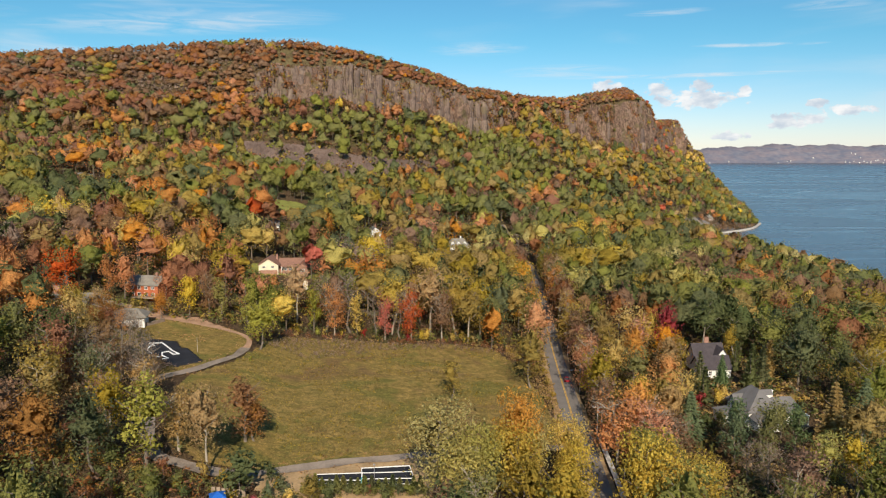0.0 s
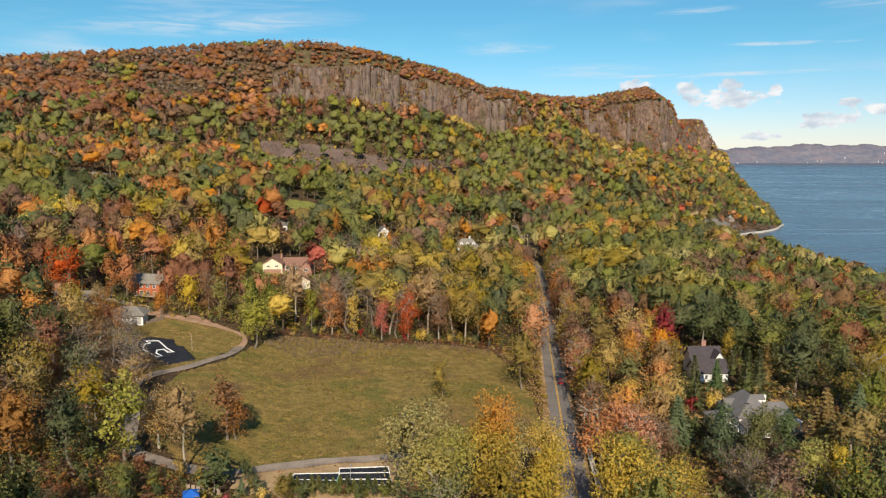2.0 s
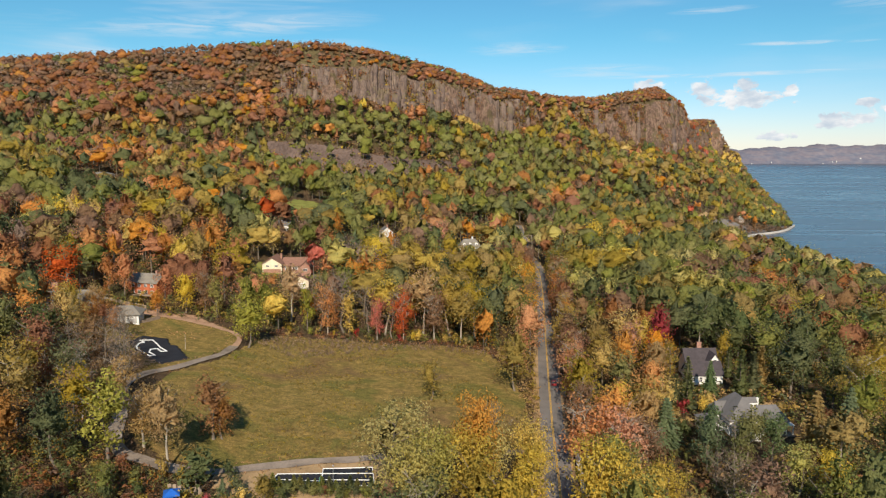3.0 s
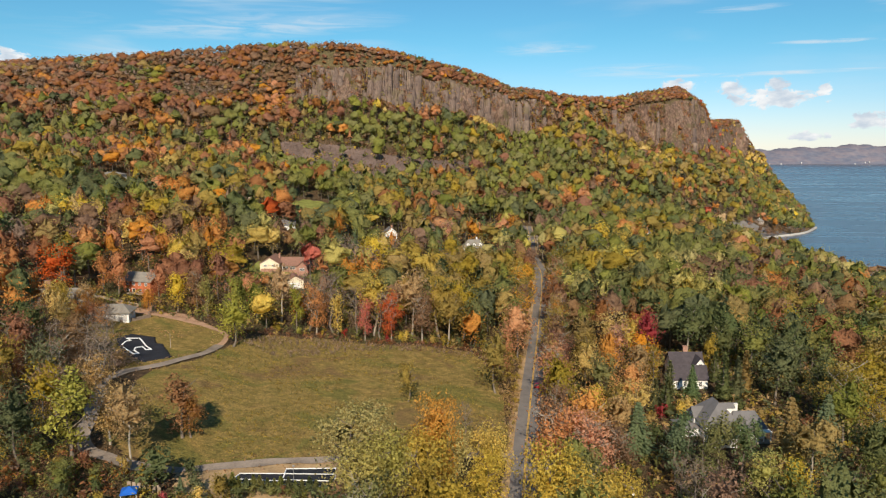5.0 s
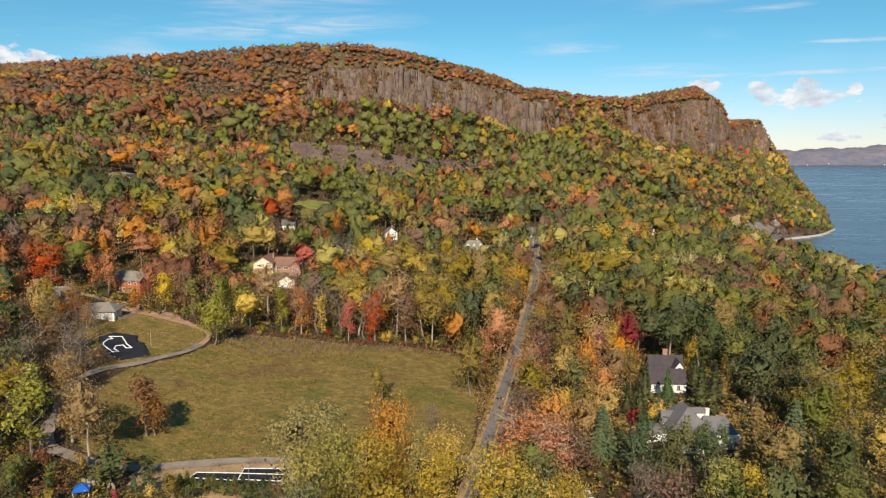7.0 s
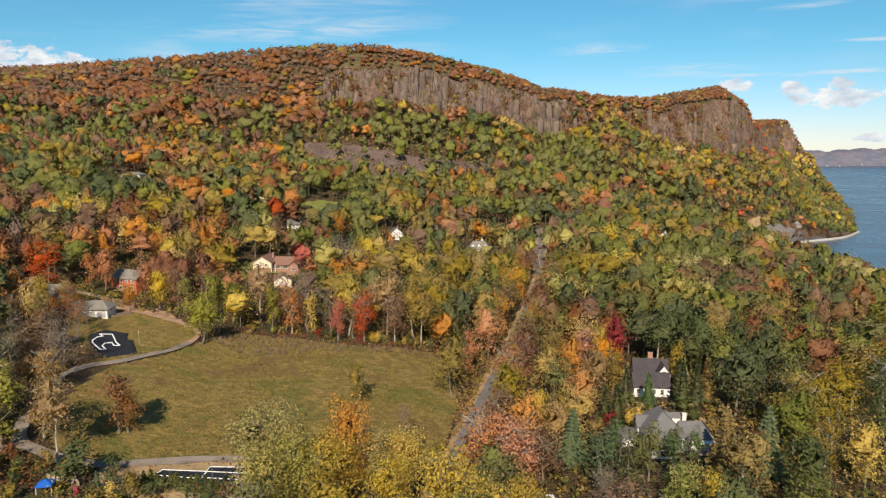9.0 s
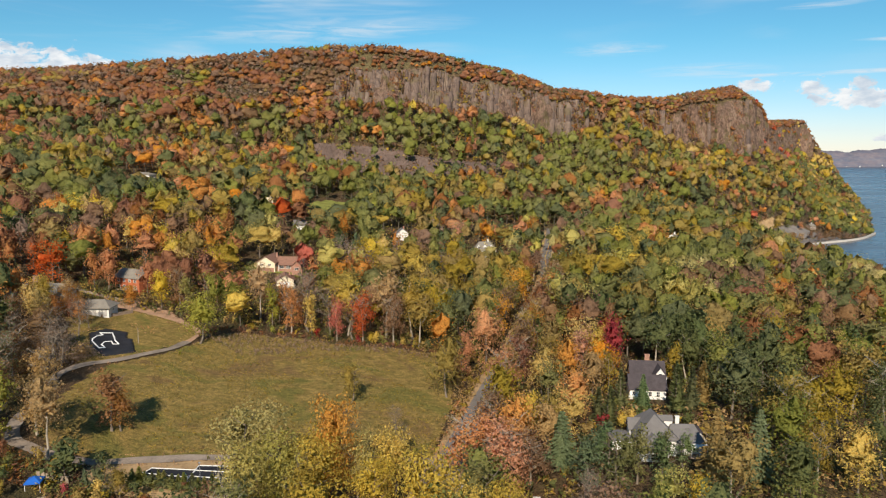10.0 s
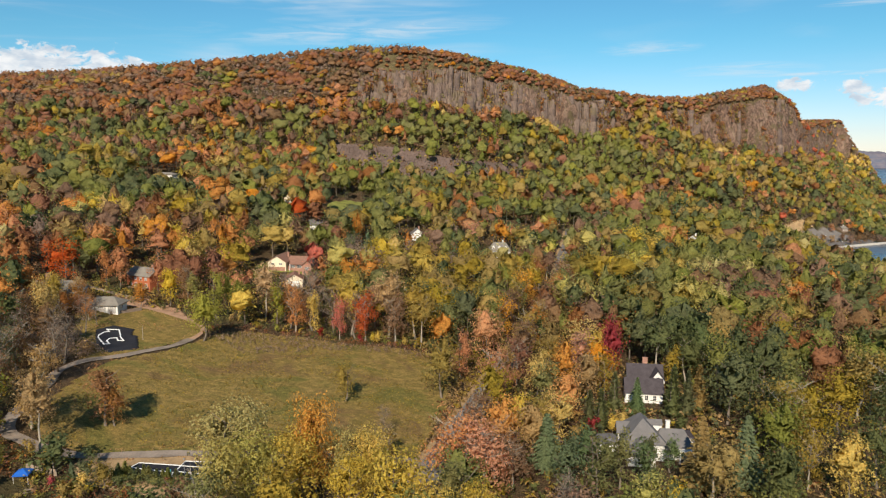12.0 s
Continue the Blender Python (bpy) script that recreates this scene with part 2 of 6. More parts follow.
MEADOW = material("dry_meadow", _meadow, 0.95, 0.1)
LAWN = plain("mown_lawn", (0.21, 0.215, 0.055), 0.95, 0.15, 0.35, 0.1, 0, 0.05, 14)
VERGE = plain("dry_verge", (0.33, 0.225, 0.12), 0.95, 0.18, 0.4, 0.1, 0, 0.1, 9)
ASPHALT = plain("worn_asphalt", (0.165, 0.148, 0.135), 0.9, 0.16, 0.3, 0.25, 0, 0.01, 20)
GRAVEL = plain("grey_gravel", (0.235, 0.190, 0.152), 0.95, 0.16, 0.5, 0.15, 0, 0.03, 14)
DIRT = plain("bare_tan_soil", (0.36, 0.225, 0.145), 0.95, 0.3, 0.35, 0.1, 0, 0.05, 9)
YELLOW = plain("road_paint_yellow", (0.55, 0.32, 0.05), 0.8, 0.8, 0.3)
WHITE_LINE = plain("road_paint_white", (0.62, 0.60, 0.56), 0.8, 0.8, 0.25)
SCREE = plain("scree_stone", (0.140, 0.100, 0.084), 0.95, 0.06, 0.35, 0.15, 0, 0.5, 9)


def _river(n, bsdf, place):
    bands = n.noise(n.stretch(place, 0.0016, 0.0050, 0.0), 1.0, 5.0, 0.6, 1.4)
    slick = n.noise(n.stretch(place, 0.004, 0.016, 0.0), 1.0, 4.0, 0.6, 1.8)
    ripple = n.noise(n.stretch(place, 0.10, 0.22, 0.0), 1.0, 5.0, 0.6)
    relief(n, bsdf, ripple, 0.32, 0.25)
    rough = n.math("ADD", 0.24, n.math("MULTIPLY", n.ramp(bands, 0.35, 0.65), 0.08))
    n.put(bsdf.inputs["Roughness"], n.math("SUBTRACT", rough, n.math("MULTIPLY", n.ramp(slick, 0.58, 0.66), 0.10)))
    return n.mix(n.ramp(bands, 0.36, 0.66), (0.056, 0.056, 0.066), (0.086, 0.088, 0.104))


RIVER = material("river_water", _river, 0.2, 0.5)


# ---- the lie of the land: heights of the ground, in metres ----
WATER = -33.0
# mountain profile by columns: east, foot y z, cliff base y z, cliff top y z, crest y z
COLUMNS = [
    (-620, 470, 62, 740, 122, 765, 130, 850, 167),
    (-400, 520, 35, 785, 126, 815, 142, 868, 179),
    (-270, 580, 22, 800, 128, 838, 152, 893, 192),
    (-215, 590, 18, 815, 127, 840, 150, 904, 194),
    (-165, 600, 14, 826, 123, 846, 162, 915, 197),
    (-105, 600, 12, 843, 120, 858, 162, 925, 188),
    (-10, 610, 9, 905, 112, 922, 146, 968, 168),
    (50, 620, 7, 955, 80, 972, 136, 1030, 151),
    (100, 650, 4, 1000, 92, 1022, 124, 1068, 147),
    (150, 670, 2, 1048, 112, 1066, 120, 1108, 143),
    (205, 700, 0, 1090, 78, 1114, 121, 1150, 144),
    (335, 850, -25, 1150, 60, 1174, 146, 1255, 168),
    (385, 930, -29, 1222, 60, 1256, 128, 1325, 150),
    (415, 980, -31, 1270, 60, 1310, 104, 1380, 116),
    (590, 1480, -31, 1722, 58, 1735, 124, 1760, 131),
]
COLUMNS_X = np.array([c[0] for c in COLUMNS], float)
COLUMNS_V = np.array([c[1:] for c in COLUMNS], float)
BASE_X = (-700, -400, -160, -110, -90, -62, -45, 0, 30, 45, 80, 120, 200, 260, 296, 330, 600)
BASE_Z = (90, 45, 17, 5.5, 3.5, 1, -3, -5, -8, -9.6, -5.0, -5.8, -14.5, -23, -32, -42, -60)
# shoreline: the land lies to the west of it
SHORE_Y = (-2000, 0, 300, 450, 620, 770, 806, 850, 890, 955, 985, 1100, 1300, 1700, 1800, 2100, 6000)
SHORE_X = (330, 330, 305, 300, 292, 270, 300, 356, 404, 448, 458, 500, 580, 690, 705, 680, 600)


def wobble(x, y, s):
    """A smooth, cheap unevenness between about -1 and 1."""
    a, b = x / s, y / s
    return (np.sin(a + 1.7 * np.sin(0.7 * b)) + np.sin(0.83 * b + 1.3 * np.sin(0.9 * a) + 2) + np.sin(0.61 * (a + b) + 4)) / 3


def profile(x):
    """Foot, cliff base, cliff top and crest of the mountain (y, z each) at x."""
    fy, fz, by, bz, ty, tz, cy, cz = [np.interp(x, COLUMNS_X, COLUMNS_V[:, k]) for k in range(8)]
    a, b = wobble(x, 0 * x + 9, 13), wobble(x, 0 * x + 60, 9)
    return [fy, fz, by - 5 * a, bz - 7 * a, ty + 6 * b, tz + 8 * b, cy, cz]


def ground_height(x, y):
    x, y = np.asarray(x, float), np.asarray(y, float)
    h = np.interp(x, BASE_X, BASE_Z)
    rise = np.interp(x, (-60, -30, 20, 100, 250), (0.07, 0.06, 0.03, 0.02, 0.0))
    h = h + rise * np.clip(y - 270, 0, 500) + 0.01 * np.clip(y - 200, -120, 70) * (x < 300)
    h = h + 0.4 * wobble(x, y, 23) * (np.abs(x) > 60) + 0.12 * wobble(x, y, 7)
    fy, fz, by, bz, ty, tz, cy, cz = profile(x)
    steep = (bz - fz) / (by - fy)
    u = np.clip((y - fy) / (by - fy), -2, 1)
    low = fz + (bz - fz) * np.where(u < 0, 0.35 * u, 0.72 * u + 0.28 * u ** 3)
    m = np.where(y < by, low, bz + (tz - bz) * np.clip((y - by) / (ty - by), 0, 1))
    v = np.clip((y - ty) / (cy - ty), 0, 1)
    m = np.where(y > ty, tz + (cz - tz) * (1.3 * v - 0.3 * v * v), m)
    m = np.where(y > cy, cz - 0.28 * (y - cy), m)
    m = m + np.clip((m - 20) / 40, 0, 1) * (3.0 * wobble(x, y, 26) + 1.0 * wobble(x, y, 9)) * (y < by)
    h = np.where(m > h, m, h)
    # the flank that falls to the river
    d = np.interp(y, SHORE_Y, SHORE_X) - x
    lean = np.interp(y, (800, 900, 1000, 1100, 1160, 1240, 1500, 1700), (0.35, 0.5, 0.68, 0.88, 1.10, 1.16, 1.15, 1.8))
    flank = WATER + 1.2 + np.where(d > 0, np.clip(d - np.interp(y, (770, 800, 900, 985), (0, 46, 40, 8)), 0, 1e4) * lean, 0.5 * d - 1.0)
    return np.maximum(np.minimum(h, flank), -60.0)


# ---- building helpers ----
def mesh_from(name, verts, quads, materials, which=None, smooth=False, normals=None):
    """A mesh from arrays of points and four-cornered faces."""
    me = bpy.data.meshes.new(name)
    verts, quads = np.asarray(verts, np.float32), np.asarray(quads, np.int32)
    me.vertices.add(len(verts))
    me.vertices.foreach_set("co", verts.ravel())
    me.loops.add(quads.size)
    me.loops.foreach_set("vertex_index", quads.ravel())
    me.polygons.add(len(quads))
    me.polygons.foreach_set("loop_start", np.arange(0, quads.size, 4, dtype=np.int32))
    for m in materials:
        me.materials.append(m)
    if which is not None:
        me.polygons.foreach_set("material_index", np.asarray(which, np.int32))
    if smooth:
        me.polygons.foreach_set("use_smooth", np.ones(len(quads), bool))
    me.update(calc_edges=True)
    if normals is not None:
        me.normals_split_custom_set_from_vertices(np.asarray(normals, np.float32))
    return me


def sheet(name, xs, ys, zs, mat, smooth=True):
    """A grid of points (rows of columns) as one mesh."""
    r, c = xs.shape
    verts = np.stack([xs, ys, zs], -1).reshape(-1, 3)
    i = (np.arange(r - 1)[:, None] * c + np.arange(c - 1)).ravel()
    return mesh_from(name, verts, np.stack([i, i + 1, i + c + 1, i + c], -1), [mat], None, smooth)


def part(name, bm, mat, parent=None, label=""):
    """Links a bmesh as one mesh object under a thing or under a part."""
    me = bpy.data.meshes.new(name)
    bm.to_mesh(me)
    bm.free()
    me.materials.append(mat)
    ob = new(name, me)
    if parent:
        ob.parent = parent
    return tagged(ob, label)


def thing(name, x, y, z, turn, label, category, group=""):
    ob = new(name)
    ob.empty_display_size = 0.5
    ob.matrix_world = pose(x, y, z, 0, 0, turn)
    return tagged(ob, label, category, group)


def box(bm, x0, x1, y0, y1, z0, z1, bevel=0.0):
    m = Matrix.LocRotScale(((x0 + x1) / 2, (y0 + y1) / 2, (z0 + z1) / 2), None, (x1 - x0, y1 - y0, z1 - z0))
    made = bmesh.ops.create_cube(bm, size=1.0, matrix=m)["verts"]
    if bevel:
        edges = list({e for v in made for e in v.link_edges})
        bmesh.ops.bevel(bm, geom=edges, offset=bevel, segments=1, affect="EDGES")
    return bm


def tube(bm, points, radii, sides=6):
    """A tapered tube along points."""
    rings = []
    for k, p in enumerate(points):
        a, b = Vector(points[max(k - 1, 0)]), Vector(points[min(k + 1, len(points) - 1)])
        d = (b - a).normalized()
        u = d.orthogonal().normalized()
        v = d.cross(u)
        rings.append([bm.verts.new(Vector(p) + radii[k] * (math.cos(q) * u + math.sin(q) * v)) for q in (2 * math.pi * s / sides for s in range(sides))])
    for r0, r1 in zip(rings, rings[1:]):
        for s in range(sides):
            bm.faces.new((r0[s], r0[(s + 1) % sides], r1[(s + 1) % sides], r1[s]))
    bm.faces.new(rings[-1])
    bm.faces.new(rings[0][::-1])
    return bm


def inside(px, py, ring):
    """Which points lie in the ring."""
    px, py = np.asarray(px, float), np.asarray(py, float)
    hit = np.zeros(px.shape, bool)
    for (x0, y0), (x1, y1) in zip(ring, ring[1:] + ring[:1]):
        cross = ((y0 > py) != (y1 > py)) & (px < (x1 - x0) * (py - y0) / (y1 - y0 + 1e-9) + x0)
        hit ^= cross
    return hit


def spline(points, step):
    """Points every step metres along a smooth line through points."""
    p = np.asarray(points, float)
    s = np.r_[0, np.cumsum(np.hypot(*np.diff(p, axis=0).T))]
    k = np.gradient(p, s, axis=0)
    u = np.linspace(0, s[-1], max(2, int(s[-1] / step) + 1))
    i = np.clip(np.searchsorted(s, u, "right") - 1, 0, len(s) - 2)
    h = (s[i + 1] - s[i])[:, None]
    f = ((u - s[i]) / h[:, 0])[:, None]
    return ((2 * f ** 3 - 3 * f ** 2 + 1) * p[i] + (f ** 3 - 2 * f ** 2 + f) * h * k[i] + (3 * f ** 2 - 2 * f ** 3) * p[i + 1] + (f ** 3 - f ** 2) * h * k[i + 1])


def distance_to(px, py, line):
    """Distance of points from a line of points."""
    best = np.full(np.shape(px), 1e9)
    for x, y in line:
        best = np.minimum(best, np.hypot(px - x, py - y))
    return best


def ribbon(name, line, left, right, lift, mat, rows=5, soft=0.0):
    """A strip that follows the ground along a line, from left to right of it; soft: how uneven its edges are."""
    line = np.asarray(line)
    d = np.gradient(line, axis=0)
    d /= np.hypot(*d.T)[:, None]
    side = np.stack([d[:, 1], -d[:, 0]], -1)
    q = np.linspace(-left, right, rows)
    wander = np.stack([soft * wobble(line[:, 0], line[:, 1], 2.3 + 1.1 * (k > 0)) * (k in (0, rows - 1)) for k in range(rows)])
    xs = line[:, 0] + (q[:, None] + wander) * side[:, 0]
    ys = line[:, 1] + (q[:, None] + wander) * side[:, 1]
    mid = ground_height(line[:, 0], line[:, 1])
    zs = np.maximum(ground_height(xs, ys), mid[None]) + lift
    return sheet(name, xs[::-1], ys[::-1], zs[::-1], mat)


# ---- lines and clearings of the plan ----
ROAD = spline([(24, 60), (30, 115), (34.5, 155), (37, 190), (40, 226), (46, 294), (53, 377), (55.5, 420), (53, 489), (55, 542), (55, 600)], 2.0)
DRIVE = spline([(33, 176), (10, 171), (-8, 165), (-23, 160.3), (-35, 155.8), (-43, 152.5), (-57, 149.5), (-64.5, 150.8), (-70, 156), (-74, 166), (-80, 180), (-85, 196), (-82.7, 203.4), (-78.7, 209), (-72.6, 219.4), (-68.8, 231), (-68, 241), (-72, 251), (-80, 256.5), (-93.7, 262), (-104, 264), (-122, 262)], 1.5)
FIELD_RING = [(-62, 252), (-55, 258), (-40, 264), (-15, 260), (2, 263), (19, 263), (27, 244), (31, 215), (31, 179), (8, 171), (-8, 166), (-30, 158), (-46, 153), (-58, 153), (-67, 160), (-71, 170), (-76, 190), (-77, 206), (-68, 222), (-64, 240)]
LAWN_RING = [(-120, 266), (-80, 259), (-69, 248), (-69, 238), (-73, 220), (-84, 203), (-94, 206), (-106, 224), (-118, 240)]
FRONT_RING = [(-46, 152), (-8, 164), (8, 168), (8, 150), (-2, 140), (-40, 140)]
"""Openings in the wood: centre x, y and radius."""
GLADES = [(98, 490, 10), (110, 470, 9), (120, 503, 9), (108, 450, 9), (-4, 474, 8), (27, 492, 8), (41, 547, 9), (-35, 370, 9), (-24, 361, 7), (175, 387, 8), (88, 188, 14), (-83, 350, 20), (-66, 326, 11), (-124, 290, 11), (-112, 250, 12), (14, 466, 13), (58, 548, 10), (-42, 468, 8), (152, 577, 11),
          (-262, 522, 20), (90, 230, 12), (88, 181, 13), (100, 171, 9), (-114, 540, 20), (-78, 338, 13), (118, 172, 10),
          (-66, 128, 10), (-215, 505, 8), (62, 140, 8)]
BEACH_RING = [(271, 786), (300, 804), (354, 849), (402, 889), (396, 901), (340, 893), (318, 880), (290, 848), (266, 800)]
BANK_RING = [(272, 806), (291, 848), (317, 880), (306, 884), (282, 858), (266, 822)]
SCREE_RING = [(-208, 742), (-165, 748), (-120, 750), (-85, 752), (-32, 764), (30, 785), (34, 755), (-10, 735), (-57, 708), (-95, 695), (-130, 690), (-170, 705), (-205, 722)]

# ---- the ground: one sheet to the horizon ----
dice = np.random.default_rng(5)
gx = np.r_[-5500, -2500, -1400, np.arange(-900, 802, 3.5), 1000, 1600, 3000, 5500]
fy, fz, by, bz, ty, tz, cy, cz = (v[None, :] for v in profile(gx))
steps = [np.array([[-1500.0], [-300.0]]) + 0 * fy, np.linspace(0, 1, 80)[:, None] * (fy - 40) + 40,
         fy + np.linspace(0, 1, 61)[1:, None] * (by - fy), by + np.linspace(0, 1, 19)[1:, None] * (ty - by),
         ty + np.linspace(0, 1, 15)[1:, None] * (cy - ty), cy + np.linspace(0, 1, 10)[1:, None] * 300, np.array([[5500.0]]) + 0 * fy]
gy = np.concatenate(steps)
gxs = np.broadcast_to(gx, gy.shape).copy()
gz = ground_height(gxs, gy)
gz[-1] = -60
# fluted columns and ledges of the cliff
flute = np.repeat(dice.normal(0, 1, 400), dice.integers(1, 4, 400))[:len(gx)]
flute2 = np.repeat(dice.normal(0, 1, 200), dice.integers(3, 9, 200))[:len(gx)]
band = np.clip(np.minimum((gy - by + 6) / 8, (ty + 6 - gy) / 8), 0, 1) * np.clip((gxs + 225) / 30, 0, 1) * (gxs < 640)
gy_moved = gy + band * (1.3 * flute + 4.4 * flute2)[None, :] + band * (2.0 * wobble(gxs * 1.7, gz, 3.1) + 4.0 * wobble(gxs, gz * 1.4, 9.0))
gz = gz + band * (1.5 * wobble(gxs, gz, 2.6) + 2.2 * wobble(gxs * 1.3, gy * 2, 8.0))
new("ground", sheet("ground", gxs, gy_moved, gz, LITTER, smooth=False))
tagged(bpy.data.objects["ground"], "leaf-strewn valley floor rising to a rocky basalt mountain", "ground", kind="structure")

water = new("water", sheet("water", *np.broadcast_arrays(np.array([[-200.0, 250, 700, 1500, 5500]]), np.array([[-1500.0], [0], [600], [1200], [2500], [5500]]), WATER), RIVER))
tagged(water, "wide calm blue-grey river with faint current streaks", "river", kind="structure")


def _basalt(n, bsdf, place):
    each = n.add("ShaderNodeNewGeometry").outputs["Random Per Island"]
    grain = n.noise(n.stretch(place, 0.7, 0.5, 0.16), 1.0, 6.0, 0.72, 0.8)
    blocks = n.noise(n.stretch(place, 0.09, 0.09, 0.22), 1.0, 5.0, 0.7, 0.5)
    run = n.noise(n.stretch(place, 0.30, 0.2, 0.025), 1.0, 4.0, 0.6, 0.3)
    rock = n.mix(n.ramp(grain, 0.34, 0.66), (0.098, 0.070, 0.060), (0.225, 0.162, 0.128))
    rock = n.mix(n.math("MULTIPLY", n.ramp(each, 0.70, 1.0), 0.35), rock, (0.310, 0.235, 0.170))
    rock = n.mix(n.math("MULTIPLY", n.ramp(each, 0.40, 0.0), 0.50), rock, (0.085, 0.064, 0.058))
    rock = n.mix(n.math("MULTIPLY", n.ramp(run, 0.62, 0.70), 0.55), rock, (0.42, 0.325, 0.215))
    rock = n.mix(n.math("MULTIPLY", n.ramp(blocks, 0.50, 0.36), 0.75), rock, (0.080, 0.060, 0.056))
    rock = n.mix(n.math("MULTIPLY", n.ramp(n.noise(place, 0.05, 5.0, 0.7), 0.53, 0.63), 0.60), rock, (0.150, 0.118, 0.062))
    relief(n, bsdf, grain, 0.9, 0.9)
    return rock


BASALT = material("columnar_basalt", _basalt, 0.92, 0.15)


def cliff_columns(seed, narrow, wide, tier, proud, skip):
    """Upright basalt columns of uneven width and height, in ledges up the cliff."""
    r = np.random.default_rng(seed)
    ring = np.arange(6) * math.pi / 3
    verts, quads, x, total = [], [], -208.0, 0
    while x < 356:
        w_ = r.uniform(narrow, wide)
        x += w_ * 0.8
        if (98 < x < 192 and r.random() < 0.75) or (x > 192 and (w_ < 5 or r.random() < 0.75)):
            continue
        _, _, by, bz, ty, tz, _, _ = (float(v) for v in profile(np.array(x)))
        bz = bz - 3
        n_ = max(1, round((tz - bz) / tier))
        for k in range(n_):
            if r.random() < skip:
                continue
            f0, f1 = (k - 0.5) / n_, (k + 1 + r.uniform(-0.35, 0.3)) / n_
            y = by + (k + 0.3 + r.uniform(-0.2, 0.3)) / n_ * (ty - by)
            z0, z1 = bz + f0 * (tz - bz), bz + min(f1, 1.06) * (tz - bz)
            a = ring + r.uniform(0, 1.0)
            rad = 0.5 * w_ * r.uniform(0.8, 1.2, 6)
            shift = r.normal(0, 0.5, 2)
            for z, s_, j in ((z0, 1.05, 0), (z0 + 0.6 * (z1 - z0), 1.0, 1), (z1, 0.86, 2)):
                verts.append(np.stack([x + shift[0] * (j == 2) + s_ * rad * np.cos(a), y + 2.0 - proud + 3.0 * math.sin(x / 11.0) + 2.0 * math.sin(x / 4.3 + k) + 0.6 * j + shift[1] * (j == 2) + s_ * rad * np.sin(a), z + r.normal(0, 0.10 * w_, 6) * (j == 2)], -1))
            for j in (0, 6):
                quads += [(total + j + q, total + j + (q + 1) % 6, total + j + 6 + (q + 1) % 6, total + j + 6 + q) for q in range(6)]
            quads += [(total + 12, total + 13, total + 14, total + 15), (total + 15, total + 16, total + 17, total + 12)]
            total += 18
    me = mesh_from("cliff_columns", np.concatenate(verts), quads, [BASALT])
    tagged(new("cliff_columns", me), "upright columns of brown weathered basalt in the cliff", "rock columns", kind="stuff")


cliff_columns(91, 1.5, 3.8, 9, 1.2, 0.25)
cliff_columns(92, 5.0, 13.0, 15, 0.8, 0.30)
cliff_columns(93, 1.2, 2.6, 8, 2.4, 0.60)


def patch_over(name, ring, lift, mat, step=1.5):
    """A cover that follows the ground inside a ring."""
    x0, y0 = np.min(ring, 0) - step
    x1, y1 = np.max(ring, 0) + step
    xs, ys = np.meshgrid(np.arange(x0, x1, step), np.arange(y0, y1, step))
    keep = inside(xs + step / 2, ys + step / 2, ring)
    zs = ground_height(xs, ys) + lift
    r, c = xs.shape
    i = (np.arange(r - 1)[:, None] * c + np.arange(c - 1)).ravel()
    quads = np.stack([i, i + 1, i + c + 1, i + c], -1)[keep[:-1, :-1].ravel()]
    used, back_to = np.unique(quads, return_inverse=True)
    return mesh_from(name, np.stack([xs, ys, zs], -1).reshape(-1, 3)[used], back_to.reshape(-1, 4), [mat], None, True)


tagged(new("meadow", patch_over("meadow", FIELD_RING, 0.18, MEADOW)), "open meadow of dry olive and brown autumn grass", "meadow", kind="structure")
tagged(new("lawn", patch_over("lawn", LAWN_RING, 0.18, MEADOW)), "rough grass bank beside the gravel drive", "lawn", kind="structure")
tagged(new("bare_soil", patch_over("bare_soil", [(-123, 270), (-110, 275), (-92, 268), (-80, 258), (-90, 258.5), (-109, 263), (-119, 262)], 0.16, DIRT)), "bare tan soil below the garden wall", "soil", kind="structure")
tagged(new("verge", patch_over("verge", FRONT_RING, 0.14, VERGE)), "dry tan grass verge along the gravel drive", "verge", kind="structure")
tagged(new("scree", patch_over("scree", SCREE_RING, 0.5, SCREE, 2.5)), "slope of loose brown basalt scree", "scree", kind="structure")
tagged(new("roadside", ribbon("roadside", ROAD, 5.2, 4.6, 0.10, VERGE, 7, 0.8)), "dry grass roadside strip", "verge", kind="structure")
tagged(new("road", ribbon("road", ROAD, 3.4, 3.4, 0.22, ASPHALT, 5)), "two-lane grey asphalt country road", "road", kind="structure")
for q in (-0.16, 0.16):
    tagged(new("centre_line", ribbon("centre_line", ROAD, -q + 0.09, q + 0.09, 0.235, YELLOW, 2)), "worn yellow centre line on the asphalt", "road marking", kind="structure")
BEND = int(np.argmax(DRIVE[:, 1] > 236))
tagged(new("gravel_drive", ribbon("gravel_drive", DRIVE[:BEND + 1], 1.75, 1.75, 0.24, GRAVEL, 5, 0.7)), "pale gravel drive curving round the meadow", "drive", kind="structure")
tagged(new("dirt_track", ribbon("dirt_track", DRIVE[BEND:], 1.3, 1.3, 0.24, DIRT, 5, 0.7)), "narrow tan dirt track below the carriage house", "track", kind="structure")

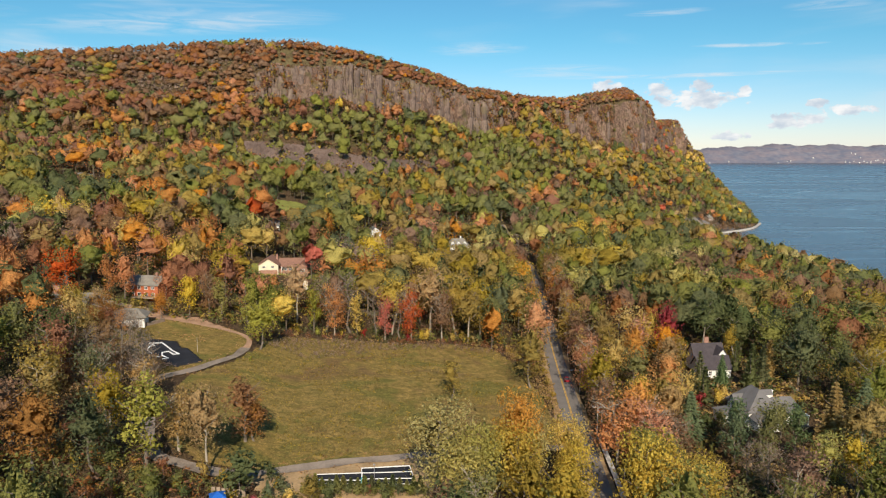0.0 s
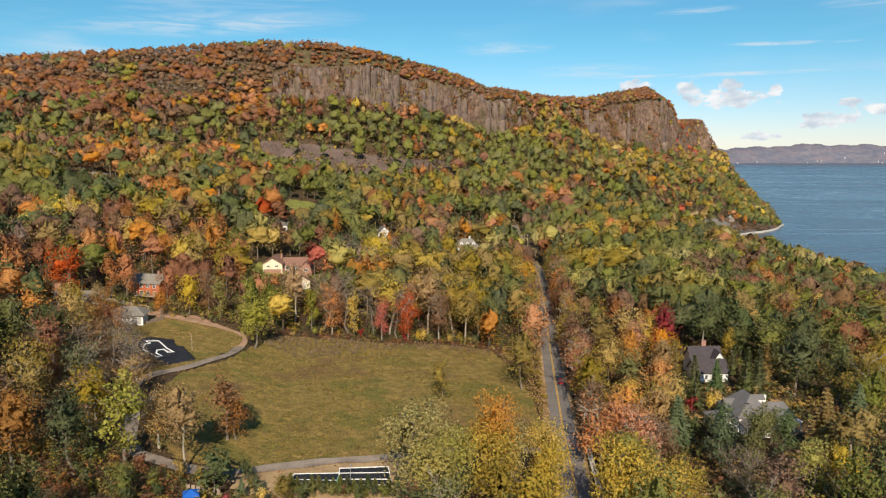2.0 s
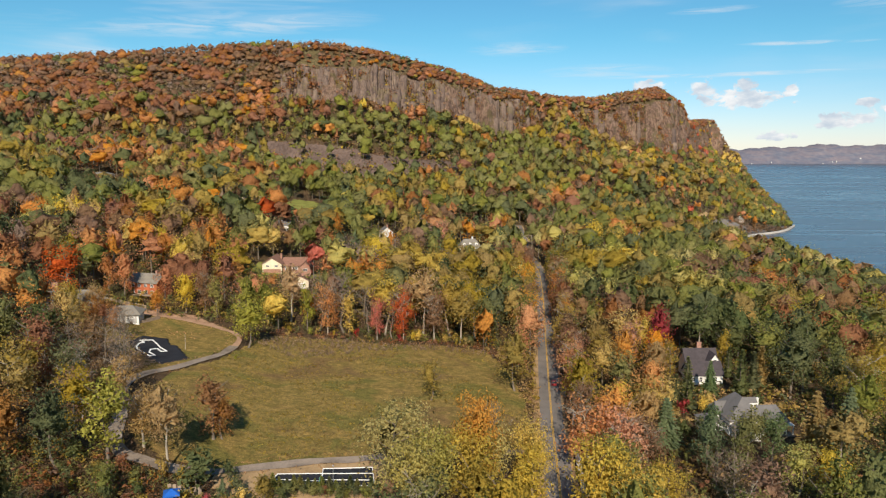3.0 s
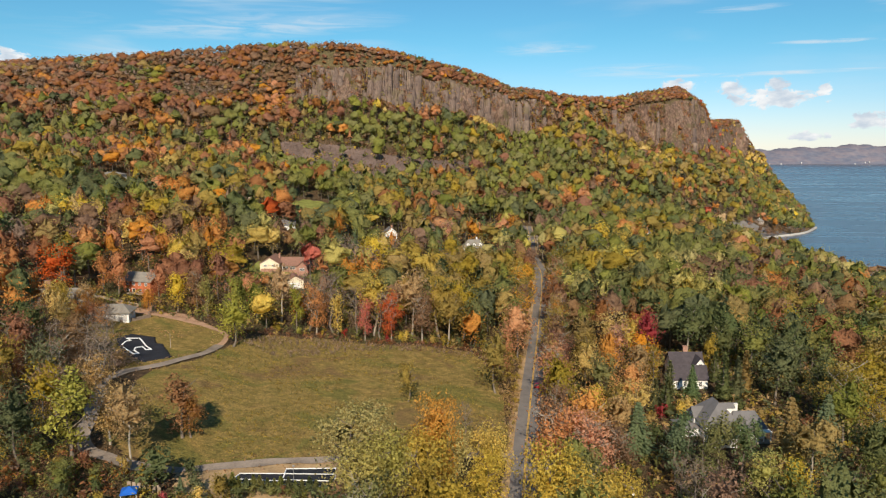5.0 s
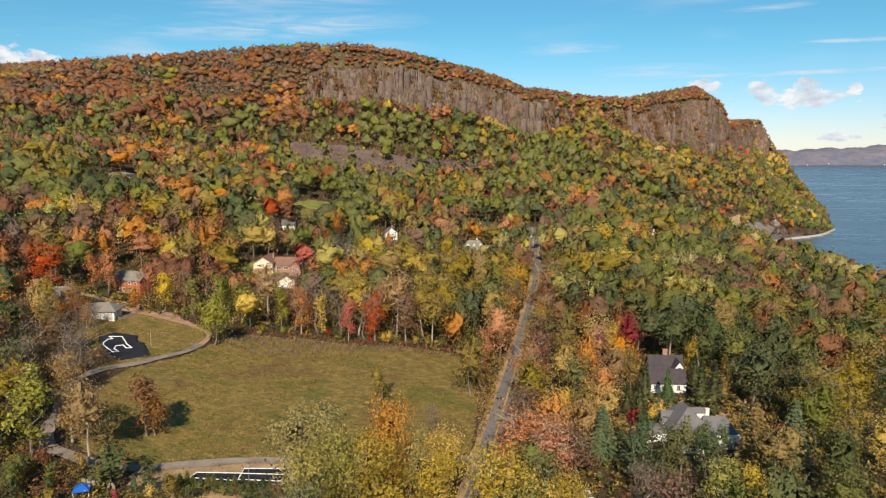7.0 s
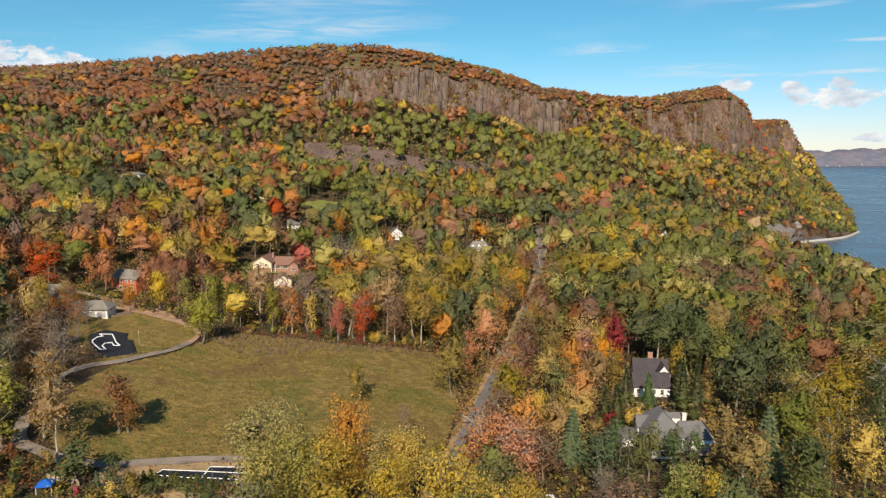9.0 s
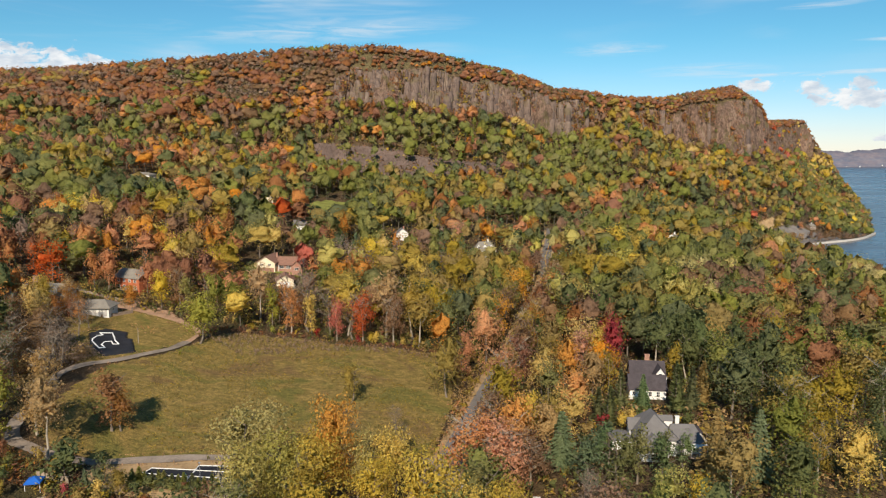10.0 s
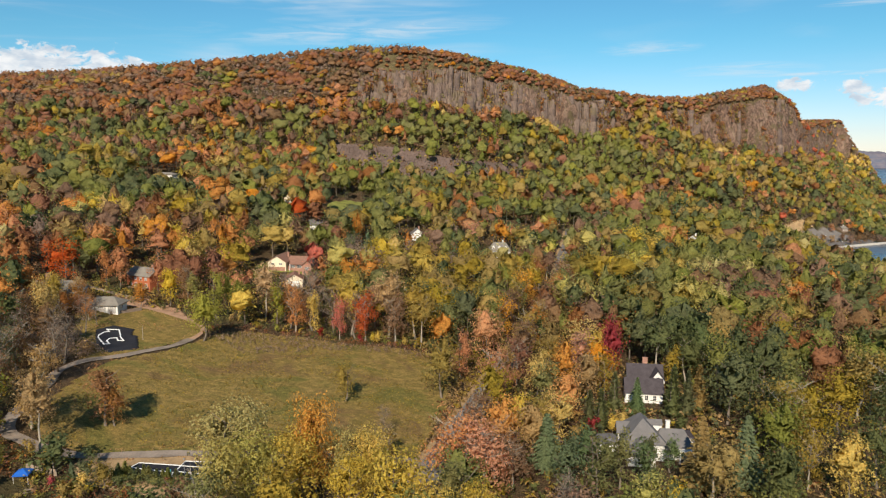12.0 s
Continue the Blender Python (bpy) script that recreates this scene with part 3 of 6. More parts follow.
# ---- the far bank ----
fx, fr = np.meshgrid(np.linspace(-200, 4200, 260), np.linspace(0, 1, 24))
shore_far = 4640 + 40 * np.sin(fx / 310) + 35 * np.sin(fx / 97)
fyy = shore_far + fr * 270
hill = 94 + 9 * np.sin(fx / 420 + 1) + 6 * np.sin(fx / 170) + 5 * np.sin(fx / 61) + 3 * np.sin(fx / 23)
fzz = WATER - 3 + hill * 1.18 * np.sin(np.clip(fr * 1.1, 0, 1) * math.pi / 2) ** 1.1 + dice.normal(0, 2.2, fx.shape) * np.minimum(fr * 4, 1)


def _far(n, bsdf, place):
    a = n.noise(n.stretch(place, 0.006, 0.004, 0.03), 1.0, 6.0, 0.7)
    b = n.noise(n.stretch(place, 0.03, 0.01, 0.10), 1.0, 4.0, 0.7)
    # blue-grey hues paint the haze of distance into the hills' base colour
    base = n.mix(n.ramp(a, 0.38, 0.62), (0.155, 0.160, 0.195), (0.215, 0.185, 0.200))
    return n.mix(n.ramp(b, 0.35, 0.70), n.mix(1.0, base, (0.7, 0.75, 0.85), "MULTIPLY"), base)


FAR = material("far_hills_painted_haze", _far, 1.0, 0.0)
tagged(new("far_hills", sheet("far_hills", fx, fyy, fzz, FAR, False)), "low wooded hills on the far river bank, haze painted into their colour", "hills", kind="structure")


# ---- trees ----
def unit(v):
    return v / np.maximum(np.linalg.norm(v, axis=-1, keepdims=True), 1e-9)


def clumps(rng, centres, radii, count, size, droop=0.0, ragged=0.8, flat_top=-0.75, inner=0.40, outer=1.30):
    """Leaf clumps: small ragged four-cornered sprays on and in the lobes of a crown. Points, faces, normals."""
    pick = rng.choice(len(centres), count, p=radii[:, 0] ** 2 / (radii[:, 0] ** 2).sum())
    d = unit(rng.normal(size=(count, 3)))
    d[:, 2] = np.where(d[:, 2] < flat_top, -d[:, 2], d[:, 2])
    p = centres[pick] + radii[pick] * d * (inner + (outer - inner) * rng.random((count, 1)) ** 0.85)
    # sprays that hang inside the crown face away from its middle
    axis = centres.mean(0) - (0, 0, 0.12)
    face = unit(0.65 * unit(d / radii[pick]) + 0.35 * unit(p - axis))
    n = unit(face + ragged * rng.normal(size=(count, 3)))
    n = np.where((n * face).sum(1, keepdims=True) < 0, -n, n)
    u = unit(np.cross(n, rng.normal(size=(count, 3)) + (0, 0, 0.8)))
    v = np.cross(n, u)
    s = size * rng.uniform(0.45, 1.5, (count, 1))
    corners = []
    for a, b in ((-0.75, -0.9), (0.8, -0.7), (0.55, 1.1), (-0.35, 1.25)):
        j = rng.uniform(0.45, 1.15, (count, 2))
        corners.append(p + 0.5 * s * (a * j[:, :1] * u + b * j[:, 1:] * v) - (0, 0, droop) * s * (b > 0))
    verts = np.stack(corners, 1).reshape(-1, 3)
    lit = unit(0.8 * face + 0.45 * n + 0.22 * rng.normal(size=(count, 3)))
    return verts, np.arange(count * 4).reshape(-1, 4), np.repeat(lit, 4, axis=0)


def leaf_mass(rng, centres, radii, around, rings, rough=0.05, low=-0.55):
    """The closed mass of leaves behind the sprays: a lobed, uneven body. Points, faces, normals."""
    mid = centres.mean(0)
    a = np.arange(around) * 2 * math.pi / around
    lift_ = np.arcsin(np.linspace(low, 0.995, rings))
    a = a[None, :] + (np.arange(rings) % 2)[:, None] * math.pi / around + rng.normal(0, 0.25 / around * math.pi, (rings, around))
    up = lift_[:, None] + rng.normal(0, 0.5 / rings, (rings, around)) * (lift_ < 1.3)[:, None]
    d = np.stack([np.cos(up) * np.cos(a), np.cos(up) * np.sin(a), np.sin(up)], -1).reshape(-1, 3)
    # the farthest lobe met along each way out of the middle
    q = (mid - centres)[None] / radii[None]
    w_ = d[:, None] / radii[None]
    aa, bb, cc = (w_ * w_).sum(-1), (q * w_).sum(-1), (q * q).sum(-1) - 1
    disc = bb * bb - aa * cc
    t_ = np.where(disc > 0, (-bb + np.sqrt(np.maximum(disc, 0))) / aa, 0)
    best = t_.argmax(1)
    reach = np.maximum(t_.max(1), 0.35 * np.median(t_.max(1))).reshape(rings, around)
    side = (np.roll(reach, 1, 1) + np.roll(reach, -1, 1) + reach[np.r_[0, 0:rings - 1]] + reach[np.r_[1:rings, rings - 1]]) / 4
    reach = (0.42 * reach + 0.58 * side).ravel()
    p = mid + d * (reach * (1 + rng.normal(0, rough, len(d))))[:, None]
    out_ = unit((p - centres[best]) / radii[best] ** 2)
    nrm = unit(0.75 * out_ + 0.25 * d + 0.14 * rng.normal(size=d.shape))
    i = np.arange(rings - 1)[:, None] * around
    j = np.arange(around)
    k = (j + 1) % around
    return p, np.stack([i + j, i + k, i + around + k, i + around + j], -1).reshape(-1, 4), nrm


def joined(*bodies):
    """Bodies of points, faces and normals as one."""
    at, faces = 0, []
    for b in bodies:
        faces.append(b[1] + at)
        at += len(b[0])
    return np.concatenate([b[0] for b in bodies]), np.concatenate(faces), np.concatenate([b[2] for b in bodies])


def lobes_of(rng, shape, count):
    """Lobes of a crown for a tree 1 high and about 0.5 wide (R = 0.25): centres and half axes."""
    if shape == "cone":
        k = np.linspace(0.12, 0.95, count)
        c = np.stack([rng.normal(0, 0.012, count), rng.normal(0, 0.012, count), k], -1)
        r = 0.22 * (1.04 - k) + 0.015
        return c, np.stack([r, r, np.full(count, 0.62 / count + 0.01)], -1)
    low, wide = {"round": (0.14, 1.0), "tall": (0.06, 0.74), "vase": (0.26, 1.12), "bush": (0.18, 1.5), "dome": (0.20, 1.42), "broad": (0.30, 1.60), "egg": (0.12, 1.12)}[shape]
    ang = rng.uniform(0, 2 * math.pi, count)
    hgt = low + 0.08 + (0.82 - low) * np.linspace(0, 1, count) ** 0.8 + rng.normal(0, 0.03, count)
    mid = (low + 1.0) / 2
    bulge = np.sqrt(np.clip(1 - ((hgt - mid) / (1.05 - mid)) ** 2, 0.05, 1))
    off = (0.175 if count > 10 else 0.13) * wide * bulge * rng.uniform(0.30, 1.2, count)
    c = np.stack([off * np.cos(ang), off * np.sin(ang), hgt], -1)
    r = rng.uniform(0.065, 0.135, count) * wide ** 0.7 * (1.6 if count < 7 else 1.35 if count < 12 else 1.0)
    return c, np.stack([r, r, r * rng.uniform(0.75, 1.35, count)], -1)


def crown_arrays(rng, shape, lobes, cards, size, ragged=0.5, around=16, rings=9, mass=0.84, inner=0.80, outer=1.15):
    """Crown of a tree 1 high. size: of a clump, as a share of the height; mass: how much of the lobes the closed leaves fill."""
    c, r = lobes_of(rng, shape, lobes)
    sprays = clumps(rng, c, r, cards, size, 0.35 if shape == "cone" else 0.12, ragged, -0.75, inner, outer)
    if shape == "cone":
        return joined(sprays, clumps(rng, c, r * 0.8, lobes * 4, size * 1.8, 0.3, 0.5, -2, 0.2))
    return joined(sprays, leaf_mass(rng, c, r * mass, around, rings))


def trunk_arrays(width=0.011, high=0.55):
    ring = np.array([(math.cos(a), math.sin(a)) for a in (0.5, 2.6, 4.7)])
    verts = np.array([(*(ring[k] * w_), z) for z, w_ in ((-0.08, width * 1.4), (high, width * 0.6)) for k in range(3)])
    return verts, np.array([(0, 1, 4, 3), (1, 2, 5, 4), (2, 0, 3, 5)]), unit(verts * (1, 1, 0))


def in_view(x, y, slack=25):
    """Whether a place is passed by the view anywhere along the way."""
    return (x > np.minimum(73 - 0.985 * (y - 11), -4 - 0.69 * (y + 2)) - slack) & (x < -4 + 0.67 * (y + 2) + slack) & (y > 95)


# trees that stand out, grove by grove: kind, x, y, height, hue, width
GROVES = {
    "west end of the drive": [
        ("tall", -67, 147, 21, "vine", 1.3), ("vase", -54.5, 148.5, 20, "tan", 0.95), ("tall", -50.5, 167, 16.5, "umber", 1.5), ("tall", -48.5, 168, 12, "umber", 1.4), ("open", -63, 156, 15, "tan", 1.3),
        ("bush", -45.5, 142.5, 9, "dark", 1.5), ("open", -84, 168, 14, "brown", 1.2), ("round", -79, 158, 18, "olive", 1.1), ("round", -87, 139, 18, "umber", 1.2), ("round", -76, 143, 17, "dark", 1.2),
        ("round", -60, 132, 8, "green", 1.3), ("bush", -41, 136.5, 3, "crimson", 1),
    ],
    "beside the ground cloth": [
        ("round", -63.4, 236.5, 18, "vine", 1.35), ("bare", -95, 201, 18, "bare", 1.3), ("bare", -84, 190, 16, "bare", 1.3), ("open", -92, 183, 16, "brown", 1.3), ("bare", -88, 197, 17, "bare", 1.3),
        ("open", -80, 180, 13, "tan", 1.3), ("bare", -99, 192, 18, "bare", 1.2), ("round", -104, 175, 18, "olive", 1.2), ("round", -100, 205, 16, "brown", 1.1), ("open", -118, 214, 15, "brown", 1.1),
        ("bush", -63, 223, 1.8, "vine", 1.3),
    ],
    "between meadow and road": [
        ("tall", 1.9, 205, 13, "olive", 1.3), ("round", 28.5, 221, 20, "olive", 1.1), ("tall", 31.5, 240, 18, "orange", 0.95), ("fine", 27.5, 152, 18, "gold", 1.05), ("fine", 19, 153, 16, "pale", 1),
        ("fine", 26.5, 141, 17, "gold", 1.05), ("fine", 38.5, 132, 25, "gold", 0.95), ("bare", 20, 186, 10, "bare", 1.1), ("open", 24, 176, 8, "olive", 1.3),
    ],
    "north edge of the meadow": [
        ("round", 36.5, 262, 21, "amber", 1.05), ("open", -12, 267, 19.52, "red", 0.9), ("bush", -8, 264.5, 5, "gold", 0.9), ("bare", -16, 268, 20.74, "bare", 1), ("open", 0, 268, 20.74, "brown", 1),
        ("vase", 10, 268, 21.96, "olive", 1.1), ("round", 20, 270, 19.52, "green", 1.2), ("bush", -13, 264, 3, "crimson", 1.2), ("bush", 4, 266, 4, "gold", 1.2), ("bush", 14, 266, 4, "dark", 1.3),
        ("vase", -20, 273, 25.62, "gold", 1.1), ("vase", -5, 275, 26.84, "tan", 1.1), ("vase", 6, 277, 25.62, "olive", 1.1), ("vase", 16, 278, 24.4, "olive", 1), ("open", -22, 266, 17.08, "red", 0.7),
        ("bush", -6, 264, 5, "gold", 1), ("round", -24, 361, 17, "vine", 1.2),
    ],
    "before the garden beds": [
        ("fine", -2, 144.5, 22, "pale", 1.3), ("fine", 1, 135, 18, "pale", 1.2), ("fine", 15.5, 149.5, 25, "amber", 0.8), ("fine", 6, 141, 19, "pale", 1.2), ("fine", 14, 143, 19, "gold", 1.2),
        ("round", -30, 139, 7, "olive", 1.2), ("bush", -36, 141, 5, "dark", 1.2), ("spruce", -39, 140.5, 5, "pine", 0.87), ("bush", -34, 138, 4, "gold", 1.2), ("bush", -18, 144.5, 2.6, "rust", 1.3),
    ],
    "east of the road, in front": [
        ("fine", 46, 129, 21, "gold", 1), ("fine", 54, 138, 16, "gold", 1), ("open", 50.5, 164, 18, "salmon", 1.4),
    ],
    "east of the road": [
        ("open", 43.2, 168.7, 19, "salmon", 1.5), ("open", 52, 172, 16, "salmon", 1.4), ("open", 57, 166, 14, "brown", 1.3), ("round", 60, 180, 16, "tan", 1.2), ("round", 52, 183, 17, "amber", 1.1),
        ("round", 66, 190, 16, "gold", 1.1), ("round", 56, 192, 14, "gold", 1.2), ("round", 62, 190, 14, "olive", 1.2), ("round", 71, 257, 18, "gold", 1.2), ("round", 67, 206, 15, "amber", 1.3),
        ("round", 58, 228, 15, "gold", 1.1), ("round", 59.5, 247, 14.5, "olive", 1.1), ("tall", 70, 162, 15, "pine", 1.25), ("spruce", 64, 176, 15, "pine", 1), ("bush", 71, 192, 5, "olive", 1.3),
        ("bush", 70, 180, 6, "dark", 1.4), ("round", 66, 233, 17, "amber", 1.1), ("round", 70, 245, 17, "salmon", 1.1),
    ],
    "round the slate house": [
        ("round", 77, 233, 16, "orange", 1.15), ("round", 80, 246, 20, "crimson", 0.85), ("thuja", 74, 202, 11, "dark", 1.1), ("thuja", 96.8, 212.4, 15, "dark", 1), ("spruce", 87, 211.5, 12, "pine", 0.8),
        ("spruce", 98.5, 169.5, 18, "olive", 0.8), ("bush", 78, 206, 6, "green", 1.3), ("bush", 83, 200, 5, "gold", 1.5), ("bush", 98, 203, 5, "dark", 1.4), ("thuja", 81, 214, 12, "dark", 1),
        ("tall", 99, 235, 15, "olive", 1), ("tall", 78, 224, 15, "olive", 1), ("round", 73, 222, 16, "tan", 1.1), ("round", 76, 251, 16, "gold", 1), ("thuja", 99, 229, 11, "dark", 1),
    ],
    "round the grey house": [
        ("tall", 77, 161, 15, "green", 1.25), ("tall", 81, 166, 14, "green", 1.25), ("tall", 74, 170, 14, "pine", 1.25), ("tall", 86, 164, 13, "pine", 1.25), ("thuja", 77, 199.5, 12, "dark", 1.1),
        ("round", 85.5, 149.5, 13, "vine", 1.2), ("round", 92, 148, 12, "gold", 1.1), ("bush", 75.4, 198.3, 4.5, "crimson", 1.6), ("bush", 75, 182, 5, "green", 1.3), ("bush", 80, 197, 5.5, "gold", 1.1),
        ("tall", 93, 177, 9, "pine", 1.4), ("tall", 88, 175, 10, "green", 1.3),
    ],
    "east of the slate house": [
        ("thuja", 101, 214, 14, "dark", 0.9), ("thuja", 104.5, 217, 15, "olive", 1), ("round", 113, 235, 20, "green", 1.2), ("round", 126, 235, 21, "dark", 1.2), ("round", 142, 217, 18, "olive", 1.2),
        ("tall", 121, 205, 18, "dark", 1.2), ("round", 175, 387, 16, "orange", 1.2), ("round", 141, 230, 15, "umber", 1.2),
    ],
    "east of the grey house": [
        ("spruce", 108.5, 173, 18, "pine", 0.8), ("round", 130, 172, 16, "gold", 1.15), ("open", 123, 177, 14, "olive", 1), ("round", 140, 184, 18, "dark", 1.2), ("round", 112, 159, 17, "dark", 1.2),
        ("round", 118, 183, 18, "green", 1.2), ("round", 108, 145, 15, "green", 1.2), ("round", 129, 198, 18, "olive", 1.2), ("bush", 102, 197, 4, "olive", 1.4), ("bush", 112, 191, 5, "rust", 1.4),
    ],
    "round the carriage house": [
        ("round", -126, 277, 18, "orange", 1), ("tall", -131, 275, 17, "orange", 1), ("round", -143, 264, 20, "red", 1.3), ("round", -133, 235, 16, "orange", 1.1), ("round", -122, 228, 15, "gold", 1.1),
        ("round", -114, 222, 14, "olive", 1.1), ("round", -112, 283, 15, "orange", 1), ("round", -125, 238, 14, "olive", 1.1), ("round", -131, 242, 13, "gold", 1.1), ("round", -119, 236, 10, "rust", 1.1),
        ("open", -118, 243, 13, "umber", 1.2), ("round", -115.5, 240, 9, "rust", 1.1), ("bush", -120.5, 246.5, 4, "dark", 1.1), ("open", -111, 238, 10, "orange", 1), ("bare", -106, 236, 12, "bare", 1.1),
        ("bare", -103, 226, 14, "bare", 1.2), ("round", -107, 263, 11, "orange", 1), ("open", -123, 248, 13, "tan", 1.1), ("bush", -112, 267.5, 3, "dark", 1), ("bush", -107.5, 268.5, 2.4, "dark", 1),
        ("bush", -103, 268.5, 2.2, "dark", 1),
    ],
    "below the cream house": [
        ("round", -99, 272, 16, "gold", 1), ("open", -92, 274, 18, "brown", 1), ("tall", -85, 268, 17.08, "vine", 1), ("tall", -74, 266, 19.52, "vine", 0.95), ("round", -66, 270, 17.08, "green", 1),
        ("vase", -58, 276, 23.18, "tan", 1),
    ],
    "north-west edge of the meadow": [
        ("tall", -50, 270, 18.3, "vine", 0.9), ("open", -42, 270, 20.74, "orange", 0.9), ("tall", -33, 268, 18.3, "gold", 0.8), ("bare", -26, 270, 21.96, "bare", 1.1), ("bush", -30, 266.5, 4, "crimson", 1.3),
        ("bush", -55, 262, 3, "olive", 1.3), ("bush", -48, 265, 3.5, "vine", 1.3), ("bare", -36, 274, 25.62, "bare", 1.2), ("bare", -46, 273, 24.4, "bare", 1.1), ("round", -35, 370, 21, "gold", 1.4),
    ],
    "far along the road": [
        ("round", 98, 490, 21, "gold", 1.5), ("round", 110, 470, 20, "gold", 1.4), ("round", 120, 503, 20, "gold", 1.4), ("round", 108, 450, 17, "olive", 1.4), ("round", -4, 474, 18, "salmon", 1.25),
        ("round", 27, 492, 17, "orange", 1.3), ("round", 41, 547, 18, "orange", 1.3),
    ],
}
STEMS = np.array([row[1:3] for rows in GROVES.values() for row in rows if row[3] > 9])


def wooded(x, y):
    """Whether a tree may stand at a place."""
    ok = ~inside(x, y, FIELD_RING) & ~inside(x, y, LAWN_RING) & ~inside(x, y, FRONT_RING) & ~(inside(x, y, SCREE_RING) & (wobble(x * 1.7, y * 2.2, 9) < 0.16))
    ok &= distance_to(x, y, ROAD[::2]) > np.where(y < 200, 8.0, np.where(y > 420, 5.0, 7.6))
    ok &= distance_to(x, y, DRIVE[::2]) > 5.0
    for gx_, gy_, gr in GLADES:
        ok &= np.hypot(x - gx_, y - gy_) > gr
    shore = np.interp(y, SHORE_Y, SHORE_X) - x
    ok &= shore > 5.0
    ok &= ~inside(x, y, BEACH_RING) & ~inside(x, y, BANK_RING)
    return ok


# sight lines fitted to the camera's view: x, y, half width, and how far towards the camera trees are capped
SIGHT_LINES = [(-84, 347, 12, 110), (-66, 322, 6, 80), (-116, 285, 4, 40), (-113, 249, 9, 70), (-90, 224, 10, 80), (-142, 266, 8, 34), (14, 461, 5, 45), (152, 574, 6, 60), (-42, 465, 4, 45),
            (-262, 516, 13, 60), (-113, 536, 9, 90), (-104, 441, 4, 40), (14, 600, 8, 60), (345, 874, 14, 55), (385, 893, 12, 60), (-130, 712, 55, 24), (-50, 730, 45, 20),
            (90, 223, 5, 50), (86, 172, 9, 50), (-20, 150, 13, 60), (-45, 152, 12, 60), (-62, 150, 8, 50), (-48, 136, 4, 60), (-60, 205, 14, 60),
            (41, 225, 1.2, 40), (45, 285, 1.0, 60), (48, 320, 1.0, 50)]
# camera x, y at the start, middle and end of its path
CAMERA_STATIONS = [(-4.4, -1.7), (38, 4), (73, 11)]


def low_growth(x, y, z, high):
    """Caps tree heights so that each listed place stays in the camera's sight."""
    for ox, oy, half, long_ in SIGHT_LINES:
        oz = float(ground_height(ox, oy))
        for ex, ey in CAMERA_STATIONS[1:2] if half < 2 else CAMERA_STATIONS:
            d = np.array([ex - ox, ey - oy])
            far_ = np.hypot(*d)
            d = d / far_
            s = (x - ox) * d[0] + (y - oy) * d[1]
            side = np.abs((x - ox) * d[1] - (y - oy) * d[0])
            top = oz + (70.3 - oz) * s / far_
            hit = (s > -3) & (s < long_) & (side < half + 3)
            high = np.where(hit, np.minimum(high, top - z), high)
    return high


HUES = ("green", "dark", "olive", "pale", "gold", "orange", "rust", "brown", "red", "pine", "bare")


# stands of one kind: hue, then x, y and radius of each
STANDS = {
    "orange": [(-275, 586, 29), (-476, 764, 16), (-228, 803, 17), (-153, 614, 9), (-54, 857, 15), (448, 1212, 12), (-65, 377, 9), (11, 501, 8), (38, 540, 9), (174, 368, 7)],
    "umber": [(-371, 577, 17)],
    "green": [(-258, 758, 16), (-244, 722, 18), (-392, 727, 27), (-242, 400, 19), (-161, 743, 30), (-105, 763, 37), (-47, 795, 38), (-4, 806, 26), (-127, 813, 9), (67, 832, 33), (112, 829, 33), (137, 426, 14), (217, 390, 14), (-62, 474, 12), (-105, 596, 19)],
    "rust": [(-211, 790, 12), (-150, 801, 13), (51, 444, 6), (158, 937, 15)],
    "dark": [(-425, 668, 21), (-216, 427, 24), (203, 835, 20), (-132, 414, 11), (-185, 306, 12)],
    "gold": [(-228, 556, 9), (-101, 818, 13), (262, 1052, 26), (596, 1663, 42), (-35, 382, 10), (-183, 353, 13), (-142, 330, 9)],
    "olive": [(-79, 847, 11), (194, 895, 29), (266, 968, 32), (298, 949, 24), (600, 1442, 31), (-13, 340, 7), (15, 326, 8), (76, 387, 13), (140, 297, 10), (-153, 384, 17), (-49, 541, 17), (-13, 655, 26), (-162, 491, 17)],
    "pine": [(148, 716, 17), (-6, 412, 7)],
    "red": [(436, 1329, 18), (283, 856, 7), (-58, 344, 6)],
    "pale": [(25, 406, 11), (95, 392, 13), (118, 320, 11), (-189, 333, 13), (-103, 409, 10)],
    "salmon": [(-7, 483, 7)],
    "bare": [(-32, 297, 6)],
    "brown": [(35, 327, 7), (150, 384, 16), (171, 318, 14), (64, 556, 13)],
}


